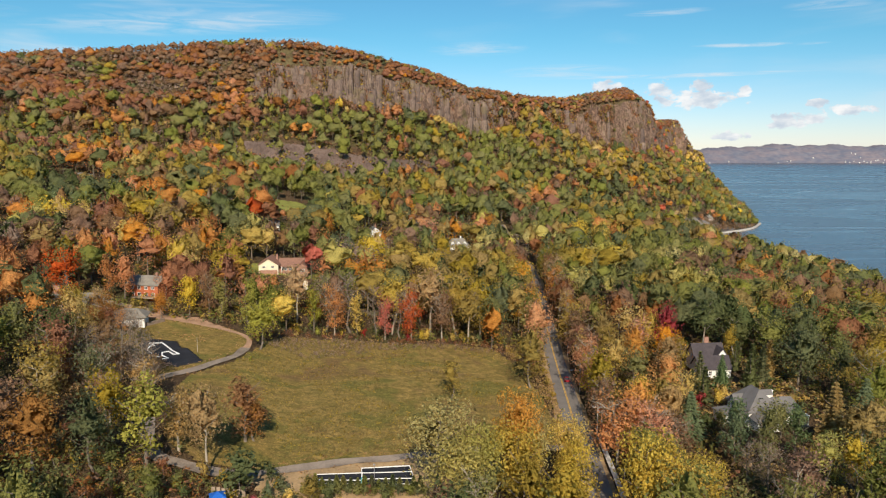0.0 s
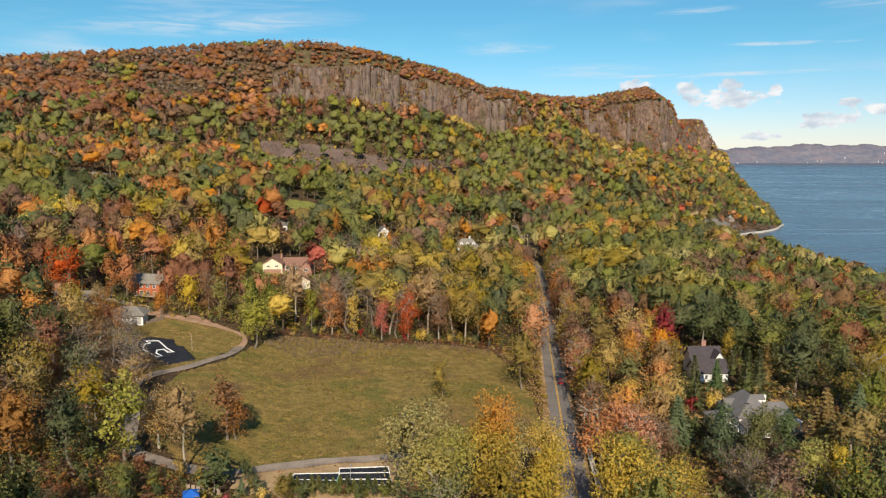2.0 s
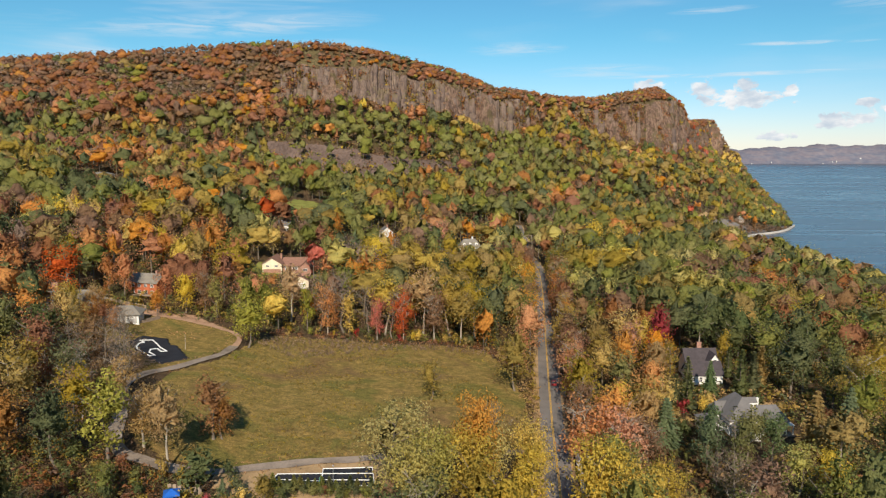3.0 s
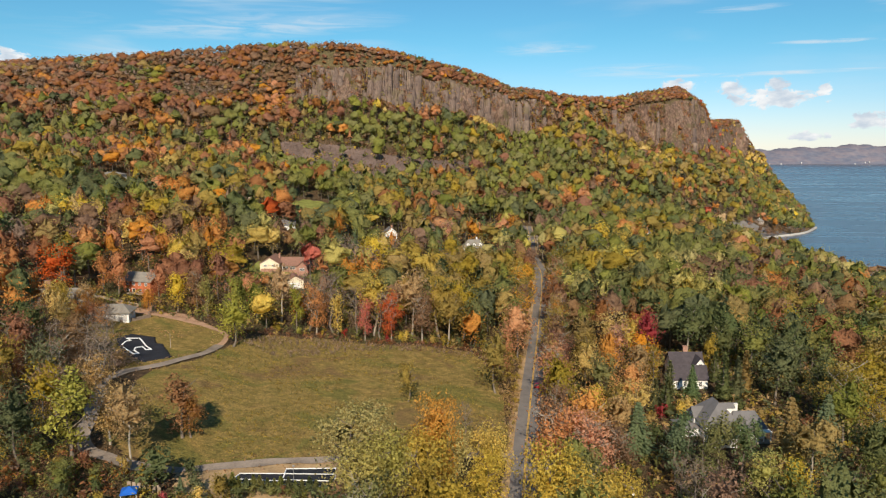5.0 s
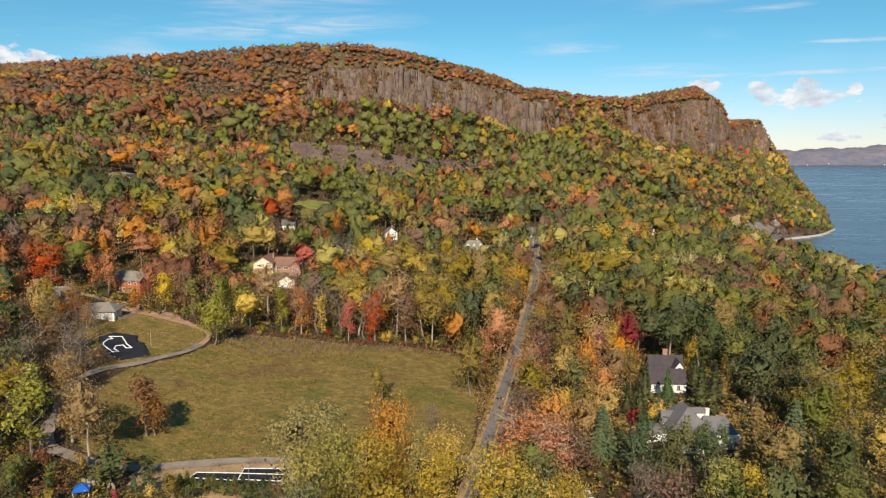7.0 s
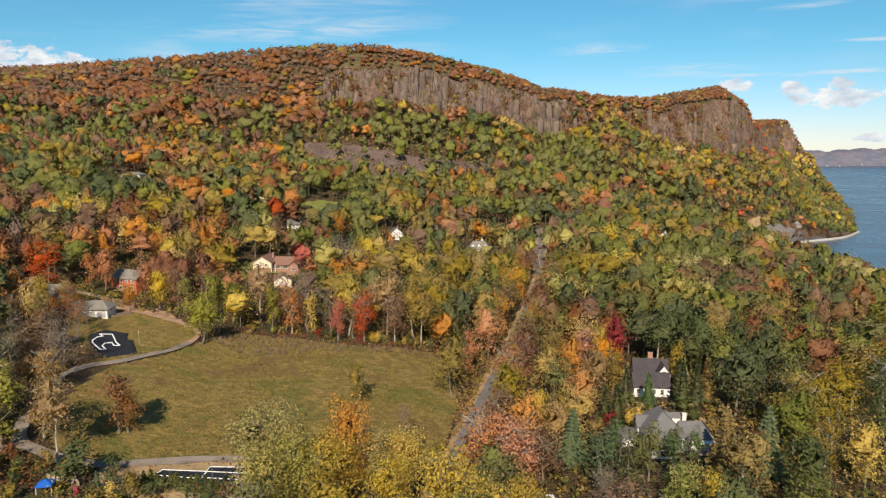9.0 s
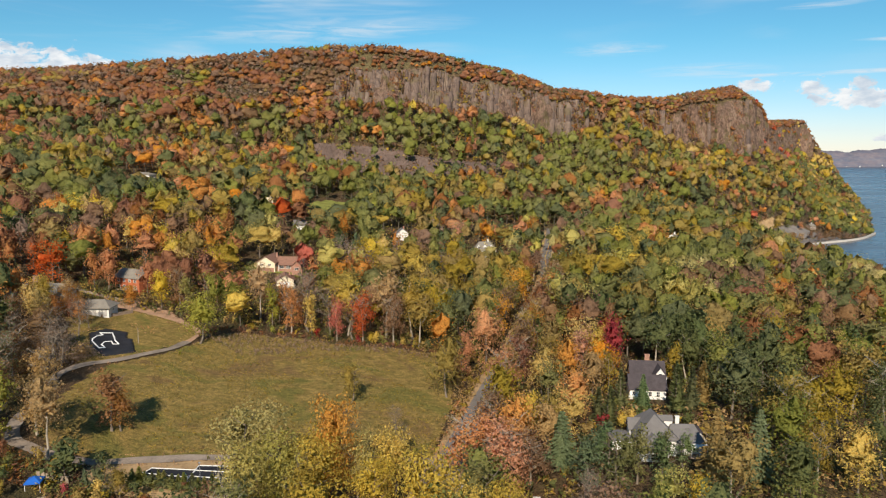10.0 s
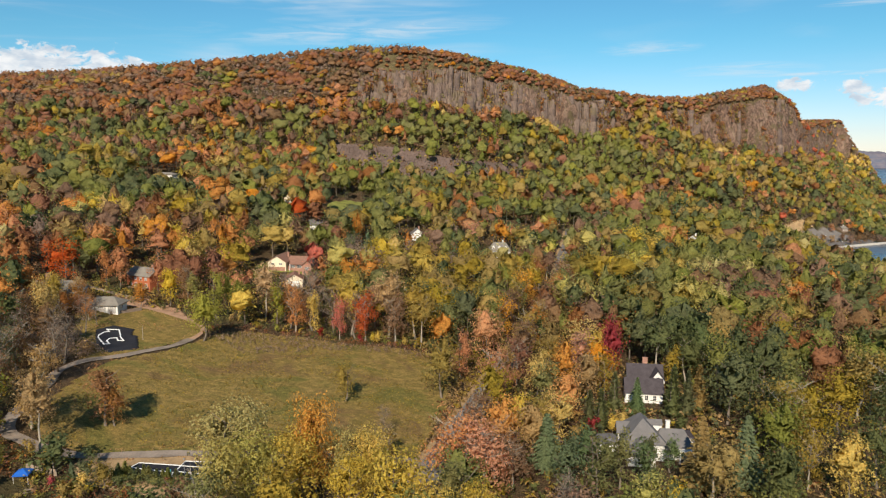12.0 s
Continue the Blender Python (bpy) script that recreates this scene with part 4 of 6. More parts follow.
def odds(x, y, z):
    """How likely each hue is at a place."""
    lower = np.array([38, 21, 26, 1, 1.5, 6, 6.5, 7, 1.5, 4, 2], float)
    edge = np.array([28, 15, 32, 4, 4, 7, 4, 8, 1, 3, 4], float)
    river_wood = np.array([42, 20, 28, 4, 0.6, 2.5, 3, 9, 0.3, 3, 3], float)
    slope_left = np.array([18, 20, 14, 0, 0.3, 14, 26, 16, 2.0, 1, 2], float)
    slope_mid = np.array([54, 20, 20, 0, 0.3, 5, 4, 2, 0.3, 1, 0], float)
    slope_right = np.array([40, 16, 34, 0, 0.8, 4, 5, 5, 0.6, 3, 0], float)
    top = np.array([2, 5, 8, 0, 0, 2, 30, 34, 1, 0, 24], float) if x < -150 else np.array([2, 4, 8, 0, 0, 4, 46, 26, 2, 0, 5], float)
    right_near = np.array([30, 38, 14, 1, 2, 2, 2, 6, 0.2, 6, 3], float)
    fy, fz, by, bz, ty, tz, cy, cz = (float(v) for v in profile(x))
    patch_ = 0.5 + 0.5 * float(wobble(x, y, 17))
    if y > by - 4 or z > 112:
        p = top
    elif y > fy - 40:
        if x < -190:
            k = min(1, max(0, (z - 45) / 55))
            p = (1 - k) * (0.45 * slope_mid + 0.55 * slope_left) + k * (0.35 * top + 0.65 * slope_left)
        elif x < 110:
            k = min(1, max(0, (-60 - x) / 130))
            p = slope_mid * (1 - 0.30 * k) + slope_left * 0.30 * k
            if z > 95:
                p = 0.5 * p + 0.5 * slope_left
        else:
            p = slope_right
    elif x < -78 and y < 222:
        p = np.array([18, 24, 24, 1, 3, 4, 6, 14, 0, 2, 6], float)
    elif x < -78 and y < 345:
        p = 0.35 * lower + 0.65 * np.array([8, 9, 14, 1, 4, 26, 20, 12, 3, 2, 4], float)
    elif -62 < x < 62 and y < 420:
        p = edge
    elif 42 < x < 84 and 165 < y < 275:
        p = np.array([8, 3, 18, 5, 16, 24, 14, 8, 3, 2, 0], float)
    elif x > 98 and y < 300:
        p = right_near
    elif x > 62:
        p = river_wood
    else:
        p = lower
    p = p * np.array([1, 1, 1, 1, 0.75, 1, 1, 1, 0.12, 1, 1]) * np.array([0.5 + patch_, 1.4 - patch_, 1, 1, 1.3 - patch_, 0.4 + patch_ * 1.2, 1.2 - 0.5 * patch_, 1, 0.4 + patch_, 1, 1])
    return p / p.sum()


def scatter(seed, near, far, pitch, crest=None):
    """Places for trees between two distances: x, y, z, height, hue."""
    rng = np.random.default_rng(seed)
    xs, ys = np.meshgrid(np.arange(-760, 780, pitch), np.arange(90, 1800, pitch * 0.9))
    xs = (xs + (np.arange(xs.shape[0]) % 2)[:, None] * pitch / 2 + rng.uniform(-0.42, 0.42, xs.shape) * pitch).ravel()
    ys = (ys + rng.uniform(-0.42, 0.42, ys.shape) * pitch).ravel()
    d = np.hypot(xs - 35, ys)
    keep = (d >= near) & (d < far) & in_view(xs, ys, 10)
    xs, ys = xs[keep], ys[keep]
    fy, fz, by, bz, ty, tz, cy, cz = profile(xs)
    keep = wooded(xs, ys) & (ys < cy + 8)
    face = (ys > by - 2) & (ys < ty + 1) & (xs > -206) & (xs < 316) & ~((xs > 92) & (xs < 192))
    keep &= ~face | (rng.random(len(xs)) < np.where(wobble(xs, ys * 0 + 3, 12) > 0.20, 0.55, 0.16))
    brow = (ys >= ty) & (xs > -190) & (xs < -60) & (ys < cy - 25)
    keep &= ~brow | (rng.random(len(xs)) < 0.45)
    brink = np.where(xs < -200, by - 30, ty)
    keep &= (ys > brink) == crest if crest is not None else True
    crowded = np.array([np.hypot(STEMS[:, 0] - x, STEMS[:, 1] - y).min() for x, y in zip(xs, ys)]) < 7.0
    keep &= ~crowded
    xs, ys, face, brow = xs[keep], ys[keep], face[keep], brow[keep]
    zs = ground_height(xs, ys)
    high = rng.uniform(15.5, 22.5, len(xs)) * np.where((ys > brink[keep]) | (zs > 150), np.where(xs < -195, 0.54, 0.44), 1.0) * np.where(brow, 0.8, 1.0)
    high *= np.where((xs > -200) & (ys > by[keep] - 14) & (ys <= ty[keep]) & ~((xs > 85) & (xs < 205)), 0.6, 1.0)
    high = np.where(face, rng.uniform(4.2, 7.5, len(xs)), high)
    high *= np.where((xs > 260) & (ys > 815) & (ys < 1000), 0.75, 1.0)
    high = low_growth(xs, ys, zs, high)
    keep = high > 4.0
    xs, ys, zs, high = xs[keep], ys[keep], zs[keep], high[keep]
    # neighbours are often of one kind
    hues, stand = [], {}
    for x, y, z in zip(xs, ys, zs):
        cell = (int(x // 30), int(y // 34))
        local = [h for h, rows in STANDS.items() for a, b, r in rows if math.hypot(x - a, (y - b) / 1.5) < r]
        if local and rng.random() < 0.72:
            hues.append(local[0])
        elif cell in stand and rng.random() < 0.62:
            hues.append(stand[cell])
        else:
            hues.append(HUES[rng.choice(len(HUES), p=odds(x, y, z))])
            stand[cell] = hues[-1]
    if crest:
        hues = ["brown" if h == "pine" else h for h in hues]
    return xs, ys, zs, high, np.array(hues), rng


def woods(seed, near, far, pitch, lobes, cards, size, wide, label, name, crest=None, ragged=0.5, around=12, rings=7, mass=0.8):
    """The trees too far off to count, one mesh for each hue."""
    xs, ys, zs, high, hues, rng = scatter(seed, near, far, pitch, crest)
    for hue in sorted(set(hues.tolist())):
        at = np.flatnonzero(hues == hue)
        if not len(at):
            continue
        thin = hue == "bare"
        protos = []
        for k in range(9):
            shape = "cone" if hue == "pine" else "bush" if crest else ("dome", "egg", "round", "egg", "round", "dome", "broad", "egg", "tall")[k]
            crown = crown_arrays(rng, shape, lobes + (3 if hue == "pine" else 0), int(cards * (1.2 if thin else 1)), size, ragged, around, rings, 0.45 if thin else mass)
            crown[0][:, 2] -= 0.2 if crest else 0.0
            wood = trunk_arrays(0.011, 0.3 if crest else 0.55)
            protos.append((*joined(crown, wood), np.r_[np.zeros(len(crown[1])), np.ones(len(wood[1]))]))
        verts, quads, mats, turned, tones, total = [], [], [], [], [], 0
        for k, (pv, pq, pn, pm) in enumerate(protos):
            mine = at[k::len(protos)]
            if not len(mine):
                continue
            a = rng.uniform(0, 2 * math.pi, len(mine))
            hgt = high[mine]
            w_ = hgt * wide * rng.uniform(0.8, 1.25, len(mine))
            ca, sa = np.cos(a)[:, None], np.sin(a)[:, None]
            x, y = pv[None, :, 0] * ca - pv[None, :, 1] * sa, pv[None, :, 0] * sa + pv[None, :, 1] * ca
            pts = np.stack([x * w_[:, None] + xs[mine][:, None], y * w_[:, None] + ys[mine][:, None], pv[None, :, 2] * hgt[:, None] + zs[mine][:, None]], -1)
            verts.append(pts.reshape(-1, 3))
            nx, ny = pn[None, :, 0] * ca - pn[None, :, 1] * sa, pn[None, :, 0] * sa + pn[None, :, 1] * ca
            turned.append(np.stack([nx, ny, np.broadcast_to(pn[None, :, 2], nx.shape)], -1).reshape(-1, 3))
            tones.append(np.repeat(rng.random(len(mine)), len(pv)))
            quads.append((pq[None] + total + (np.arange(len(mine)) * len(pv))[:, None, None]).reshape(-1, 4))
            mats.append(np.tile(pm, len(mine)))
            total += len(mine) * len(pv)
        me = mesh_from(name, np.concatenate(verts), np.concatenate(quads), [LEAF[hue], BARK], np.concatenate(mats), True, np.concatenate(turned))
        me.attributes.new("tone", "FLOAT", "POINT").data.foreach_set("value", np.concatenate(tones).astype(np.float32))
        tagged(new(name, me), label % NAMES_OF_HUES[hue], "trees", kind="stuff")


NAMES_OF_HUES = {"green": "green", "dark": "dark green", "olive": "olive-yellow", "pale": "pale green", "gold": "golden", "orange": "orange", "rust": "rust-brown", "brown": "thin brown", "red": "red", "pine": "evergreen pine", "bare": "half-bare grey", "crimson": "crimson", "tan": "tan", "amber": "amber-gold", "umber": "dull brown", "salmon": "salmon-orange", "vine": "vine-covered yellow-green"}
woods(11, 262, 430, 11.2, 28, 350, 0.033, 1.14, "%s autumn trees filling the valley floor", "valley_trees", None, 0.75, 12, 7, 0.60)
woods(12, 430, 700, 11.4, 20, 112, 0.043, 1.18, "%s autumn trees at the mountain's foot", "hillside_trees", None, 0.7, 10, 6, 0.72)
woods(13, 700, 2000, 11.6, 14, 52, 0.056, 1.20, "%s autumn trees on the mountain slope", "mountain_trees", False, 0.6, 10, 6, 0.82)
woods(14, 700, 2000, 6.4, 5, 18, 0.105, 1.95, "%s small autumn trees along the mountain's crest", "crest_trees", True, 0.7, 6, 4, 0.76)


# ---- single trees near the camera ----
def trunk_mesh(rng, limbs, pale=False, bare=False, first=0.34, lean=0.03):
    """Trunk and limbs of a tree 1 high."""
    bm = bmesh.new()
    bend = rng.normal(0, lean, (6, 2)).cumsum(0)
    bend[0] = 0
    pts = [(bend[k, 0] * 0.5, bend[k, 1] * 0.5, -0.05 + k * 0.17) for k in range(6)]
    tube(bm, pts, [0.020, 0.014, 0.0115, 0.009, 0.006, 0.0025], 7)
    for k in range(limbs):
        h = first + (0.86 - first) * k / limbs
        i = min(int((h + 0.05) / 0.17), 4)
        f = (h + 0.05) / 0.17 - i
        base = Vector(pts[i]).lerp(Vector(pts[i + 1]), f)
        a = k * 2.4 + rng.uniform(-0.4, 0.4)
        out = (0.20 if h < 0.7 else 0.13) * rng.uniform(0.8, 1.15)
        tip = base + Vector((math.cos(a) * out, math.sin(a) * out, out * rng.uniform(0.55, 1.2)))
        mid = base.lerp(tip, 0.5) + Vector((0, 0, -0.012))
        tube(bm, [base, mid, tip], [0.0065, 0.0045, 0.0014], 4)
        if bare:
            for j in range(7):
                b0 = base.lerp(tip, 0.25 + 0.11 * j)
                d = Vector(rng.normal(0, 1, 3)).normalized()
                d.z = abs(d.z) * 0.8 + 0.25
                b1 = b0 + d * rng.uniform(0.06, 0.13)
                tube(bm, [b0, b0.lerp(b1, 0.55) + Vector((0, 0, -0.006)), b1], [0.0028, 0.0018, 0.0006], 3)
                for q in range(2):
                    c0 = b0.lerp(b1, 0.35 + 0.16 * q)
                    e = Vector(rng.normal(0, 1, 3)).normalized()
                    e.z = abs(e.z)
                    tube(bm, [c0, c0 + e * rng.uniform(0.03, 0.07)], [0.0012, 0.0004], 3)
    me = bpy.data.meshes.new("trunk")
    bm.to_mesh(me)
    bm.free()
    me.materials.append(PALE_BARK if pale else BARK)
    return me


def crown_mesh(rng, shape, lobes, cards, size, around=12, rings=7, mass=0.50):
    v, q, nrm = crown_arrays(rng, shape, lobes, cards, size, 0.75, around, rings, mass, 0.50, 1.26)
    return mesh_from("crown", v, q, [None], None, True, nrm)


def thin_crown(rng, cards, size):
    """Sparse leaves without a closed body."""
    c, r = lobes_of(rng, "round", 18)
    v, q, nrm = clumps(rng, c, r * 1.15, cards, size, 0.2, 0.9, -2, 0.2)
    return mesh_from("crown", v, q, [None], None, True, nrm)


def spruce_mesh(rng, tiers, cards, size, slim=1.0, droop=0.5):
    """Needle sprays in drooping tiers, 1 high."""
    k = rng.random(cards) ** 0.8
    tier = np.floor(k * tiers) / tiers + rng.uniform(0, 0.5 / tiers, cards)
    reach = 0.215 * slim * (1.02 - tier) + 0.012
    a = rng.uniform(0, 2 * math.pi, cards) + rng.normal(0, 0.05, cards)
    arm = np.floor(a / 0.55) * 0.55 + rng.normal(0, 0.10, cards) + tier * 9
    r = reach * np.sqrt(rng.uniform(0.08, 1.0, cards)) * (0.85 + 0.3 * np.sin(arm * 5))
    p = np.stack([r * np.cos(arm), r * np.sin(arm), 0.07 + tier * 0.92 - droop * r * 0.4], -1)
    out = np.stack([np.cos(arm), np.sin(arm), np.full(cards, -droop * 0.5)], -1)
    side = np.stack([-np.sin(arm), np.cos(arm), rng.normal(0, 0.35, cards)], -1)
    s = size * rng.uniform(0.6, 1.3, (cards, 1)) * (1.15 - 0.6 * tier[:, None])
    corners = [p - 0.5 * s * out - 0.32 * s * side, p + 0.6 * s * out - 0.22 * s * side, p + 0.6 * s * out + 0.22 * s * side, p - 0.5 * s * out + 0.32 * s * side]
    verts = np.stack(corners, 1).reshape(-1, 3)
    quads = np.arange(cards * 4).reshape(-1, 4)
    ring = [(math.cos(q) * w_, math.sin(q) * w_, z) for z, w_ in ((0.08, 0.13 * slim), (0.4, 0.085 * slim), (0.97, 0.004)) for q in (j * math.pi / 3 for j in range(6))]
    faces = [(b * 6 + j, b * 6 + (j + 1) % 6, b * 6 + 6 + (j + 1) % 6, b * 6 + 6 + j) for b in range(2) for j in range(6)]
    return mesh_from("crown", np.concatenate([verts, ring]), np.concatenate([quads, np.array(faces) + len(verts)]), [None])


grow = np.random.default_rng(77)
KINDS = {
    "round": [(trunk_mesh(grow, 9), crown_mesh(grow, "egg", 34, 1550, 0.0285)) for _ in range(3)],
    "tall": [(trunk_mesh(grow, 8), crown_mesh(grow, "tall", 30, 1250, 0.028)) for _ in range(2)],
    "vase": [(trunk_mesh(grow, 9, True, False, 0.42), crown_mesh(grow, "vase", 32, 1400, 0.028)) for _ in range(2)],
    "fine": [(trunk_mesh(grow, 10), crown_mesh(grow, "egg", 46, 4500, 0.0205, 12, 7, 0.36)) for _ in range(3)],
    "open": [(trunk_mesh(grow, 10, True, True), thin_crown(grow, 2200, 0.026)) for _ in range(2)],
    "bare": [(trunk_mesh(grow, 11, False, True, 0.28, 0.04), thin_crown(grow, 620, 0.017)) for _ in range(2)],
    "spruce": [(trunk_mesh(grow, 4), spruce_mesh(grow, 17, 1500, 0.066, 1.55, 0.45)) for _ in range(2)],
    "thuja": [(trunk_mesh(grow, 2), spruce_mesh(grow, 30, 520, 0.078, 0.85, -0.9)) for _ in range(1)],
    "bush": [(trunk_mesh(grow, 4, False, False, 0.1), crown_mesh(grow, "bush", 8, 260, 0.085, 12, 7)) for _ in range(2)],
}
SHAPE_WORDS = {"round": "full rounded", "fine": "broad feathery", "tall": "tall narrow", "vase": "high spreading", "open": "thin open", "bare": "nearly leafless", "spruce": "tiered conical", "thuja": "dense conical", "bush": "low bushy"}
planted = []


def plant(kind, x, y, high, hue, wide=1.0, label=""):
    """Sets one tree on the ground."""
    k = len(planted)
    trunk, crown = KINDS[kind][k % len(KINDS[kind])]
    name = "shrub" if kind == "bush" else "tree"
    word = NAMES_OF_HUES[hue]
    label = label or f"{word} autumn {name} with {SHAPE_WORDS[kind]} crown"
    if hue in ("pine", "dark") and kind in ("spruce", "thuja"):
        label = f"dark evergreen tree with {SHAPE_WORDS[kind]} needle crown"
    e = thing(name, x, y, float(ground_height(x, y)), (k * 67) % 360, label, name, f"{name}s of the valley")
    e.scale = (high * wide, high * wide, high)
    for n_, me, mat in (("trunk", trunk, None), ("crown", crown, LEAF[hue])):
        ob = new(n_, me)
        ob.parent = e
        if mat:
            ob.material_slots[0].link = "OBJECT"
            ob.material_slots[0].material = mat
    planted.append((x, y, high))
    return e


# trees that stand out
for rows in GROVES.values():
    for row in rows:
        plant(*row)

for x, y, h, hue in ((297, 826, 10, "brown"), (308, 838, 9, "olive"), (320, 850, 11, "brown"), (332, 861, 9, "tan"), (345, 871, 10, "brown"), (357, 881, 9, "bare"), (306, 862, 12, "olive"), (322, 876, 12, "green"), (368, 889, 9, "brown"), (338, 884, 11, "orange"), (286, 815, 11, "green")):
    plant("round", x, y, h, hue, 1.3)
# shrubs in the yard and along the drive, and trees that overhang the road
shrub_dice = random.Random(4)
for x, y in ((-74, 140), (-70, 136), (-66, 141), (-63, 138), (-58, 141), (-55, 136), (-54, 145), (-50, 145.5), (-62, 144), (-68, 131), (-74, 146), (-79, 134), (-59, 130), (-52, 131), (-38, 145), (-40, 148), (-36, 134), (-31, 133), (-26, 139), (-22, 136), (-14, 141), (-84, 148), (-80, 150)):
    plant("bush", x, y, shrub_dice.uniform(2.6, 5.2), shrub_dice.choice(("dark", "green", "olive", "rust", "dark")), shrub_dice.uniform(1.1, 1.5))
for k in range(17):
    y = 192 + k * 12.5
    x = float(np.interp(y, ROAD[:, 1], ROAD[:, 0])) + 7.6 + 0.8 * math.sin(k * 1.9)
    plant(("open", "round", "open", "tall")[k % 4], x, y, 16.5 + 4 * abs(math.sin(k * 2.3)), ("brown", "olive", "orange", "tan", "rust")[k % 5], 1.1)
for k, y in enumerate((356, 366, 377, 389, 402, 416)):
    plant(("round", "vase")[k % 2], float(np.interp(y, ROAD[:, 1], ROAD[:, 0])) + (7.4, -7.6)[k % 2], y, 15 + 3 * abs(math.sin(k * 1.7)), ("brown", "olive", "tan", "rust", "green")[k % 5], 1.2)
for k, y in enumerate((272, 282, 293, 306, 318, 331, 345)):
    plant(("round", "tall", "open")[k % 3], float(np.interp(y, ROAD[:, 1], ROAD[:, 0])) - 8.2, y, 17 + 4 * abs(math.sin(k * 1.3)), ("olive", "green", "amber", "brown")[k % 4], 1.15)

# the rest of the near wood
xs, ys, zs, high, hues, rng = scatter(21, 95, 262, 11.2)
for x, y, h, hue in zip(xs, ys, high, hues):
    if -66 < x < -4 and y < 152:
        continue
    if min(math.hypot(x - a, y - b) for a, b, _ in planted) < 8.0:
        continue
    kind = "spruce" if hue == "pine" else "bare" if hue == "bare" else ("round", "round", "tall", "vase", "open", "round")[rng.integers(6)]
    hue = "rust" if hue == "red" else hue
    if 42 < x < 86 and 160 < y < 280 and hue in ("orange", "rust"):
        hue = ("salmon", "amber", "gold", "tan")[len(planted) % 4]
    if x > 92 and y < 240 and hue in ("orange", "rust", "brown", "gold"):
        hue = ("dark", "olive", "green")[len(planted) % 3]
    plant(kind, float(x), float(y), float(h), str(hue), float(rng.uniform(1.0, 1.3)))


def brush(name, seed, count, area, low, high_, hue, label, cards, size, keep):
    """Undergrowth: many small shrubs as one mesh."""
    r = np.random.default_rng(seed)
    x0, x1, y0, y1 = area
    x, y = r.uniform(x0, x1, count), r.uniform(y0, y1, count)
    ok = keep(x, y)
    x, y = x[ok], y[ok]
    c, rad = lobes_of(r, "bush", 3)
    v, q, nrm = clumps(r, c, rad * 1.3, cards, size, 0.1, 0.7)
    z, h, a = ground_height(x, y), r.uniform(low, high_, len(x)), r.uniform(0, 6.3, len(x))
    vx = v[None, :, 0] * np.cos(a)[:, None] - v[None, :, 1] * np.sin(a)[:, None]
    vy = v[None, :, 0] * np.sin(a)[:, None] + v[None, :, 1] * np.cos(a)[:, None]
    pts = np.stack([vx * 1.5 * h[:, None] + x[:, None], vy * 1.5 * h[:, None] + y[:, None], (v[None, :, 2] - 0.25) * h[:, None] + z[:, None]], -1)
    quads = (q[None] + (np.arange(len(x)) * len(v))[:, None, None]).reshape(-1, 4)
    nx = nrm[None, :, 0] * np.cos(a)[:, None] - nrm[None, :, 1] * np.sin(a)[:, None]
    ny = nrm[None, :, 0] * np.sin(a)[:, None] + nrm[None, :, 1] * np.cos(a)[:, None]
    turned = np.stack([nx, ny, np.broadcast_to(nrm[None, :, 2], nx.shape)], -1).reshape(-1, 3)
    me = mesh_from(name, pts.reshape(-1, 3), quads, [LEAF[hue]], None, True, turned)
    me.attributes.new("tone", "FLOAT", "POINT").data.foreach_set("value", np.repeat(r.random(len(x)), len(v)).astype(np.float32))
    tagged(new(name, me), label, "undergrowth", kind="stuff")


under = lambda x, y: wooded(x, y) & in_view(x, y, 10)
for seed, hue in ((31, "olive"), (32, "rust"), (33, "dark"), (34, "green"), (35, "brown")):
    brush("undergrowth", seed, 480, (-210, 180, 100, 330), 1.2, 3.4, hue, f"{NAMES_OF_HUES[hue]} shrubs under the trees", 9, 0.28, under)
yard = lambda x, y: (np.hypot(x - 87, y - 183) > 15) & (np.hypot(x - 90, y - 229) > 11) & (distance_to(x, y, ROAD[::2]) > 6)
for seed, hue, label_ in ((51, "olive", "olive"), (52, "dark", "dark green"), (53, "green", "green"), (54, "tan", "tan")):
    brush("undergrowth", seed, 480, (44, 165, 140, 262), 1.4, 4.0, hue, f"{label_} garden shrubs round the houses", 18, 0.20, yard)
def on_face(x, y):
    """Ledges of the cliff where shrubs hold."""
    fy, fz, by, bz, ty, tz, cy, cz = profile(x)
    return (y > by - 9) & (y < ty - 1) & (wobble(x * 1.3, y * 2.1, 8) > -0.05)


for seed, hue in ((61, "brown"), (62, "olive"), (63, "rust")):
    brush("cliff_shrubs", seed, 16000, (-205, 350, 805, 1180), 3.4, 7.5, hue, f"{NAMES_OF_HUES[hue]} shrubs on ledges of the basalt cliff", 14, 0.24, on_face)
slope = lambda x, y: wooded(x, y) & in_view(x, y, 5) & (y < profile(x)[2] + 4)
for seed, hue in ((64, "olive"), (65, "green"), (66, "brown")):
    brush("slope_shrubs", seed, 2400, (-560, 300, 620, 900), 3.0, 6.5, hue, f"{NAMES_OF_HUES[hue]} shrubs between the trees of the slope", 8, 0.36, slope)
thicket = lambda x, y: (distance_to(x, y, DRIVE) > 3.0) & (np.hypot(x + 90, y - 226) > 13)
brush("thicket", 71, 190, (-112, -84, 184, 222), 2.0, 4.8, "bare", "grey-brown leafless shrub thicket beside the drive", 60, 0.11, thicket)
brush("thicket", 72, 80, (-112, -86, 180, 215), 2.0, 4.5, "tan", "tan half-bare shrubs beside the drive", 50, 0.12, thicket)
